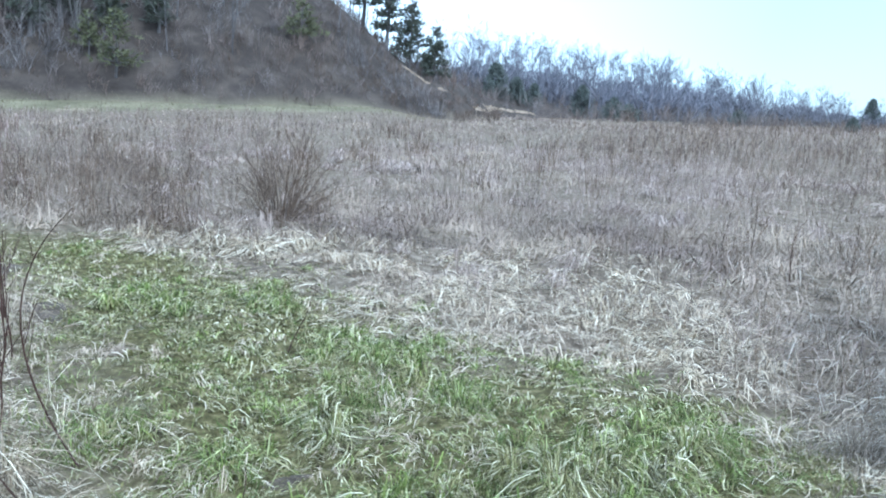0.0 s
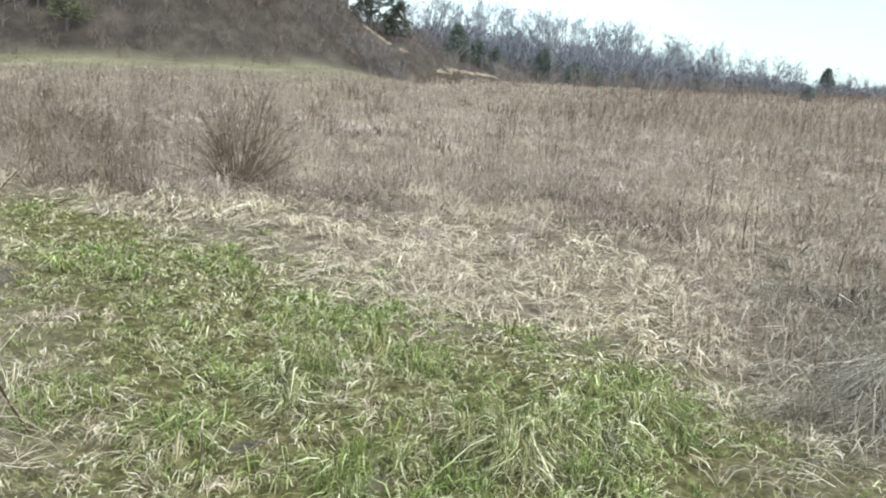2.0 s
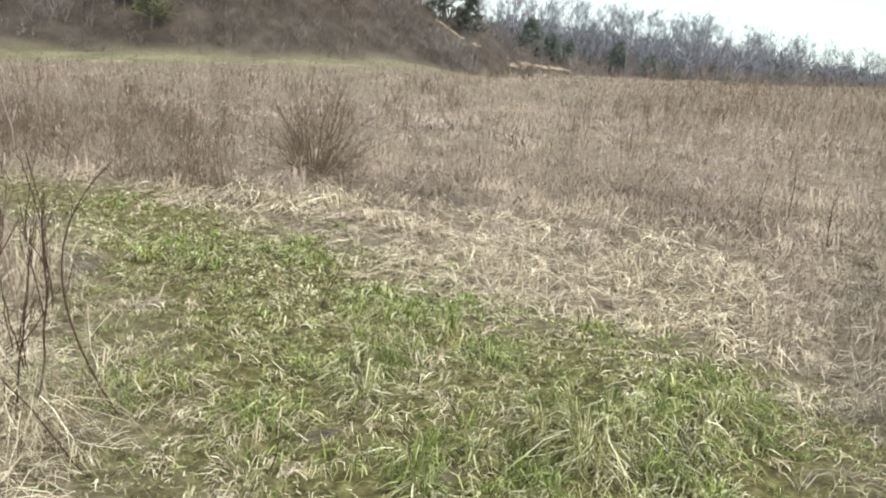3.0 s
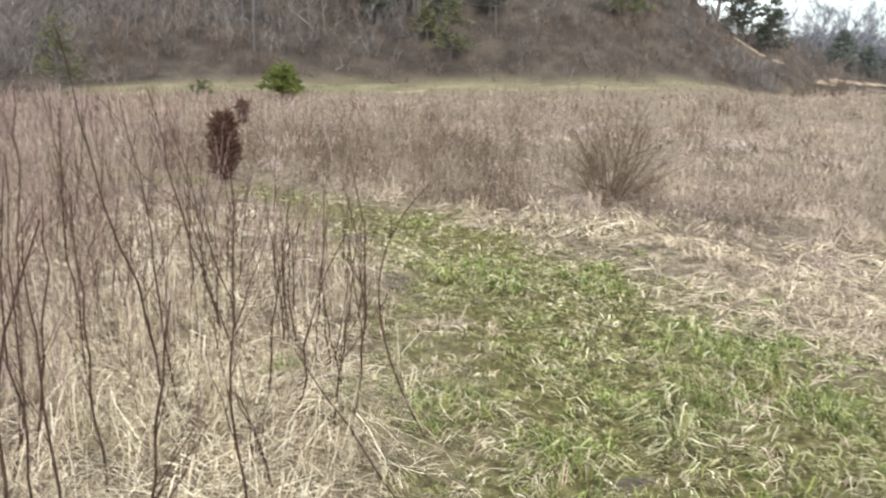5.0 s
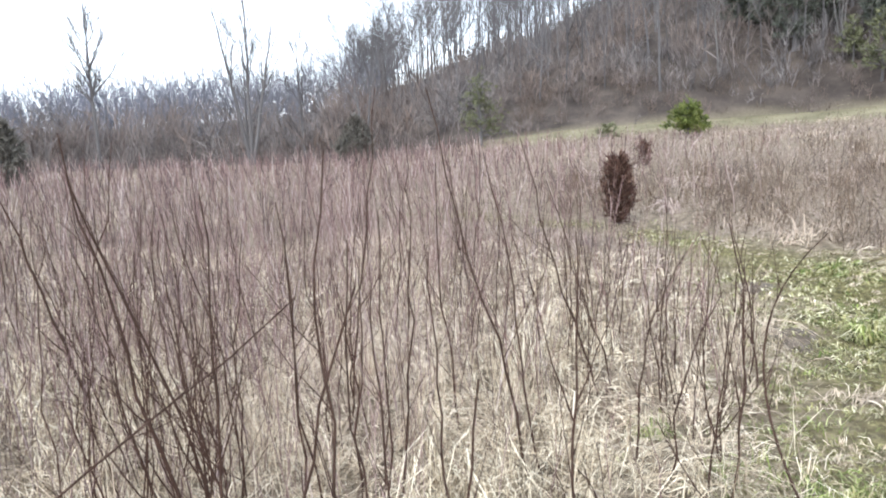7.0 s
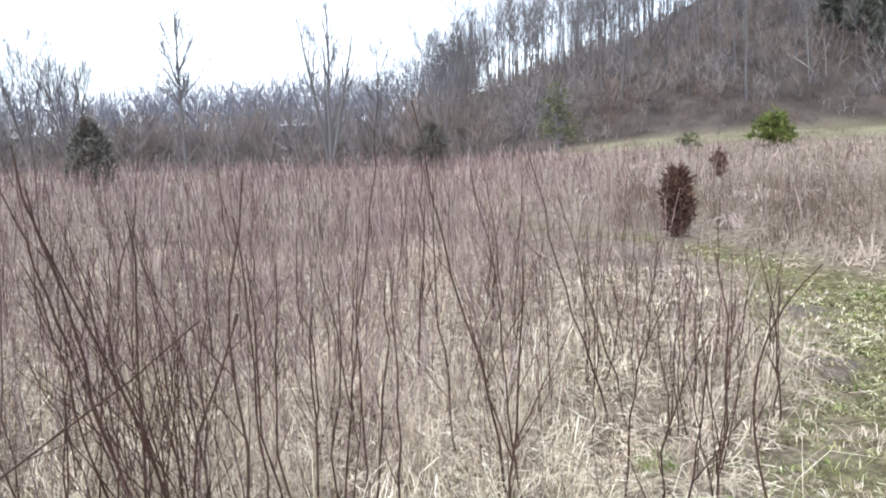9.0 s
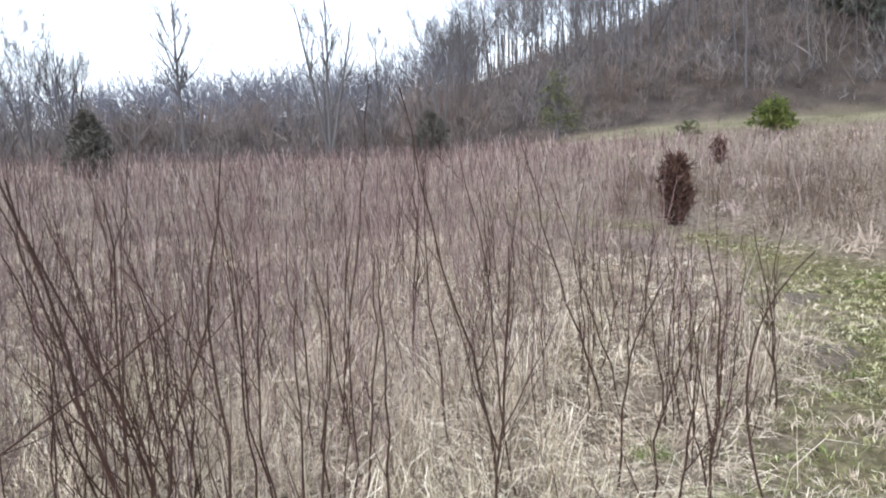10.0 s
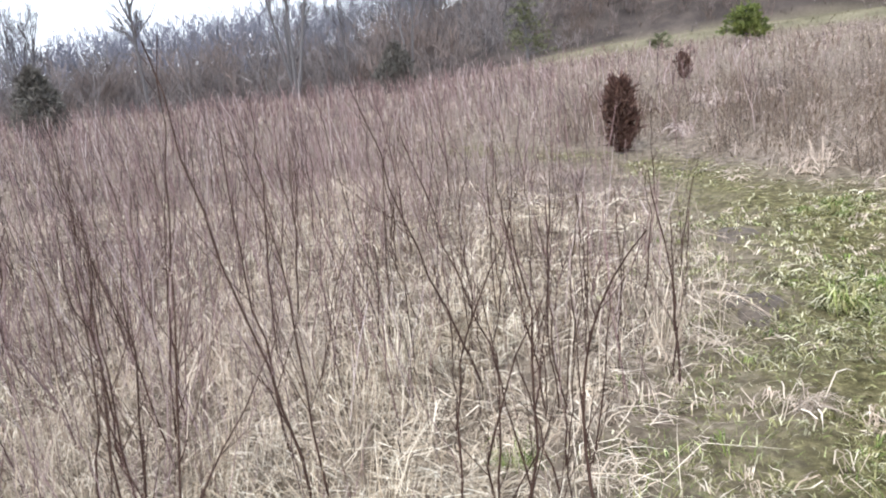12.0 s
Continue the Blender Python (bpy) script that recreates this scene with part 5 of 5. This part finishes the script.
def woods(name, label, places, heights, seed, kinds, girth, material, crown=(8, 5, 4), fork=(0.25, 0.5), taper=((-180, 180), (1, 1)), broad=1.0):
    """A far stand of leafless trees, each turned and sized by chance."""
    g = np.random.default_rng(seed)
    stock = []
    for k in range(kinds):
        trunk, top = tree_arrays(seed * 31 + k, 10.0, g.uniform(0.65, 1.0), 1, g.uniform(*fork), *crown, girth, True, broad=broad)
        stock.append(join([trunk, top]))
    parts = []
    for x, y in zip(*places):
        v, f = stock[int(g.integers(kinds))]
        a, h = g.uniform(0, 2 * np.pi), g.uniform(*heights) / 10 * float(np.interp(bearing(x, y), *taper))
        w = h * g.uniform(0.85, 1.25)
        c, s = np.cos(a) * w, np.sin(a) * w
        lean = g.normal(0, 0.05, 2)
        parts.append((np.stack([x + v[:, 0] * c - v[:, 1] * s + lean[0] * v[:, 2] * h, y + v[:, 0] * s + v[:, 1] * c + lean[1] * v[:, 2] * h, float(land(x, y)) + v[:, 2] * h], -1), f))
    tagged(mesh_object(name, *join(parts), material), label, "woods", kind="stuff")


def all_woods():
    g = np.random.default_rng(70)
    x, y = sweep(g, 64, 120, 5, 47, 0.19)
    b = bearing(x, y)
    keep = (np.hypot(x, y) > np.interp(b, AZ_T, FOOT) + 3) & (g.uniform(0, 1, len(x)) < np.interp(b, [3, 9, 20, 30], [0.2, 0.3, 0.7, 1.0]))
    keep &= (land(x, y) < 0.15 * np.hypot(x, y)) | (b > 38) | (g.uniform(0, 1, len(x)) < 0.35)
    woods("hill_woods", "grey leafless trees covering the steep hillside", (x[keep], y[keep]), (5, 10.5), 71, 9, 0.0062, HILL_BARK, (7, 5, 2), (0.14, 0.5))
    x, y = sweep(g, 88, 122, 35, 54, 0.085)
    woods("crest_woods", "dense leafless trees along the crest of the hill", (x, y), (8.5, 13), 76, 8, 0.0070, HILL_BARK, (8, 5, 3), (0.2, 0.5))
    x, y = sweep(g, 70, 112, 42, 57, 0.085)
    keep = g.uniform(0, 1, len(x)) < np.interp(bearing(x, y), [43, 50, 53, 57], [1.0, 1.0, 0.55, 0.1])
    woods("ridge_woods", "tall thin leafless trees along the ridge", (x[keep], y[keep]), (6.0, 11.5), 72, 8, 0.0072, HILL_BARK, (9, 5, 3), (0.2, 0.45))
    x, y = sweep(g, 76, 118, 55, 102, 0.035)
    woods("far_woods", "low leafless trees behind the brush", (x, y), (4.0, 7.4), 73, 8, 0.009, HAZE_BARK, (10, 5, 3), (0.08, 0.3), broad=1.6)
    x, y = sweep(g, 102, 160, -33, 4, 0.052)
    woods("valley_woods", "hazy leafless trees beyond the field", (x, y), (4.2, 7.6), 74, 8, 0.0075, HAZE_BARK, (10, 6, 4), (0.15, 0.38), ((-32, -27, -22, -16, -10, 0), (0.28, 0.42, 0.66, 0.9, 1.05, 1.1)), 1.35)


all_woods()


SCAR = np.array([(-5.7, 80.2), (-4.7, 79.6), (-3.5, 78.7), (-1.1, 77.8)])


def brush():
    """Leafless undergrowth on the hill and along the edge of the field."""
    g = np.random.default_rng(80)
    for name, label, mat, bands in (
            ("brush", "grey-brown leafless brush along the hill and field edge", BRUSH,
             ((59, 82, 47, 102, 2.0, 3.2, 5.8, 0.046), (54, 60, 50, 100, 2.4, 0.7, 2.0, 0.018), (56.5, 70, 0, 47, 3.4, 0.5, 1.5, 0.022), (66, 90, 0, 26, 2.6, 0.7, 2.3, 0.034), (62, 90, 24, 50, 3.2, 1.2, 4.2, 0.042), (90, 122, 3, 56, 0.9, 1.0, 2.8, 0.060))),
            ("russet_brush", "reddish-brown low brush at the foot of the hill", RUSSET, ((57, 67, -1, 46, 4.0, 0.5, 1.5, 0.02), (64, 84, -3, 12, 3.0, 0.5, 1.5, 0.025), (68, 92, 8, 40, 0.35, 0.5, 1.3, 0.028))),
            ("valley_brush", "dull brown brush along the far edge of the field", BRUSH, ((90, 114, -36, 1, 2.0, 1.0, 3.0, 0.032),)),
            ("far_brush", "haze-grey leafless brush beyond the field", HAZE_BARK, ((106, 160, -33, 3, 0.95, 2.6, 5.2, 0.12), (94, 122, 53, 102, 1.0, 7.6, 10.0, 0.080)))):
        parts = []
        for r0, r1, az0, az1, density, h0, h1, rad in bands:
            x, y = sweep(g, r0, r1, az0, az1, density)
            b = bearing(x, y)
            foot = np.interp(b, AZ_T, FOOT)
            keep = (np.hypot(x, y) > foot + 0.1 + 0.7 * np.sin(0.8 * x)) | (b > 48) | (b < 0)
            keep &= g.uniform(0, 1, len(x)) < 0.6 + 0.4 * clumped(g, x, y, 0.45, 0.7)
            keep &= edge_distance(x, y, SCAR + np.array([0.1, -1.6])) > g.uniform(1.0, 2.4, len(x))
            keep &= (land(x, y) < 0.15 * np.hypot(x, y)) | (b > 22) | (g.uniform(0, 1, len(x)) < 0.4)
            x, y = np.repeat(x[keep][::5], 5), np.repeat(y[keep][::5], 5)
            n = len(x)
            h = np.repeat(g.uniform(h0, h1, n // 5), 5) * g.uniform(0.6, 1.0, n) * (0.7 + 0.45 * clumped(g, x, y, 0.21, 1.0)) * np.interp(bearing(x, y), [-34, -27, -20, -13], [0.35, 0.45, 0.72, 1.0])
            lean = g.normal(0, 0.33, (n, 2))
            x, y = x + g.normal(0, 0.22, n), y + g.normal(0, 0.22, n)
            s = np.linspace(0, 1, 3)[None, :, None]
            P = np.stack([x, y, land(x, y) - 0.05], -1)[:, None] + np.concatenate([lean[:, None] * h[:, None, None] * s ** 1.3, h[:, None, None] * s], -1)
            P[:, 1:] += g.normal(0, 0.06, P[:, 1:].shape)
            R = rad * 0.36 * g.uniform(0.6, 1.7, (n, 1)) * np.array([[0.8, 0.75, 0.4]])
            parts.append(tubes(P, R))
            Q, S = shoots(g, P, R, 7, 0.10, 0.98, 0.42, 0.85, up=0.15, K=2, thin=1.8)
            parts.append(ribbons(Q, S, unit(np.cross(Q[:, -1] - Q[:, 0], g.normal(size=(len(Q), 3))))))
        tagged(mesh_object(name, *join(parts), mat), label, "brush", kind="stuff")


brush()


def bare_strip(name, line, width, label):
    """A strip of bare pale soil lying on the slope."""
    line = np.array(line, float)
    t = np.linspace(0, len(line) - 1, 40)
    x, y = np.interp(t, np.arange(len(line)), line[:, 0]), np.interp(t, np.arange(len(line)), line[:, 1])
    d = unit(np.stack([np.gradient(x), np.gradient(y)], -1))
    g = np.random.default_rng(90)
    w = width * g.uniform(0.25, 1.3, 40)
    drift = np.convolve(g.normal(0, 0.9, 46), np.ones(7) / 7, "valid")
    x, y = x - d[:, 1] * drift, y + d[:, 0] * drift
    rows = []
    for k in (-0.5, -0.17, 0.17, 0.5):
        px, py = x - d[:, 1] * w * k, y + d[:, 0] * w * k
        rows.append(np.stack([px, py, land(px, py) + 0.12 - 0.14 * abs(k)], -1))
    V = np.stack(rows, 1).reshape(-1, 3)
    i = (np.arange(39) * 4)[:, None] + np.arange(3)[None]
    F = np.stack([i, i + 1, i + 5, i + 4], -1).reshape(-1, 4)
    tagged(mesh_object(name, V, F, SAND), label, "bare soil", kind="structure")


bare_strip("soil_bank", SCAR, 1.5, "eroded pale sandy scar on the hill shoulder")
bare_strip("soil_strip", [(1.3, 83.2), (3.7, 91.1), (6.4, 93.4), (9.5, 96.5)], 1.3, "pale strip of dry ground at the hill foot")


def mud_patch(cx, cy, rx, ry, turn, seed):
    """A worn hollow of bare soil in the track, with a ragged rim."""
    g = np.random.default_rng(seed)
    n, rings = 40, 7
    a = np.linspace(0, 2 * np.pi, n, endpoint=False)
    rim = 1 + 0.18 * np.sin(3 * a + seed) + 0.12 * np.sin(7 * a + 2 * seed) + g.normal(0, 0.06, n)
    V, F = [], []
    for k in range(rings):
        f = (k + 0.02) / (rings - 1)
        px, py = np.cos(a) * rim * rx * f, np.sin(a) * rim * ry * f
        x, y = cx + px * np.cos(turn) - py * np.sin(turn), cy + px * np.sin(turn) + py * np.cos(turn)
        V.append(np.stack([x, y, land(x, y) + 0.018 * (1 - f ** 4) - 0.006 * f ** 4 + g.normal(0, 0.003, n)], -1))
    for k in range(rings - 1):
        i = np.arange(n)
        F.append(np.stack([k * n + i, k * n + (i + 1) % n, (k + 1) * n + (i + 1) % n, (k + 1) * n + i], -1)[:, ::-1])
    tagged(mesh_object("mud_patch", np.concatenate(V), np.concatenate(F), MUD, smooth_faces=True), "dark trodden mud in the mown track", "bare soil", kind="structure")


for n, (cx, cy, rx, ry, turn) in enumerate(((-2.85, 5.75, 0.30, 0.15, 2.3), (-3.85, 7.0, 0.28, 0.13, 2.2), (-0.1, 3.03, 0.15, 0.08, 0.4), (-0.62, 3.32, 0.12, 0.06, 1.0))):
    mud_patch(cx, cy, rx, ry, turn, 200 + n)
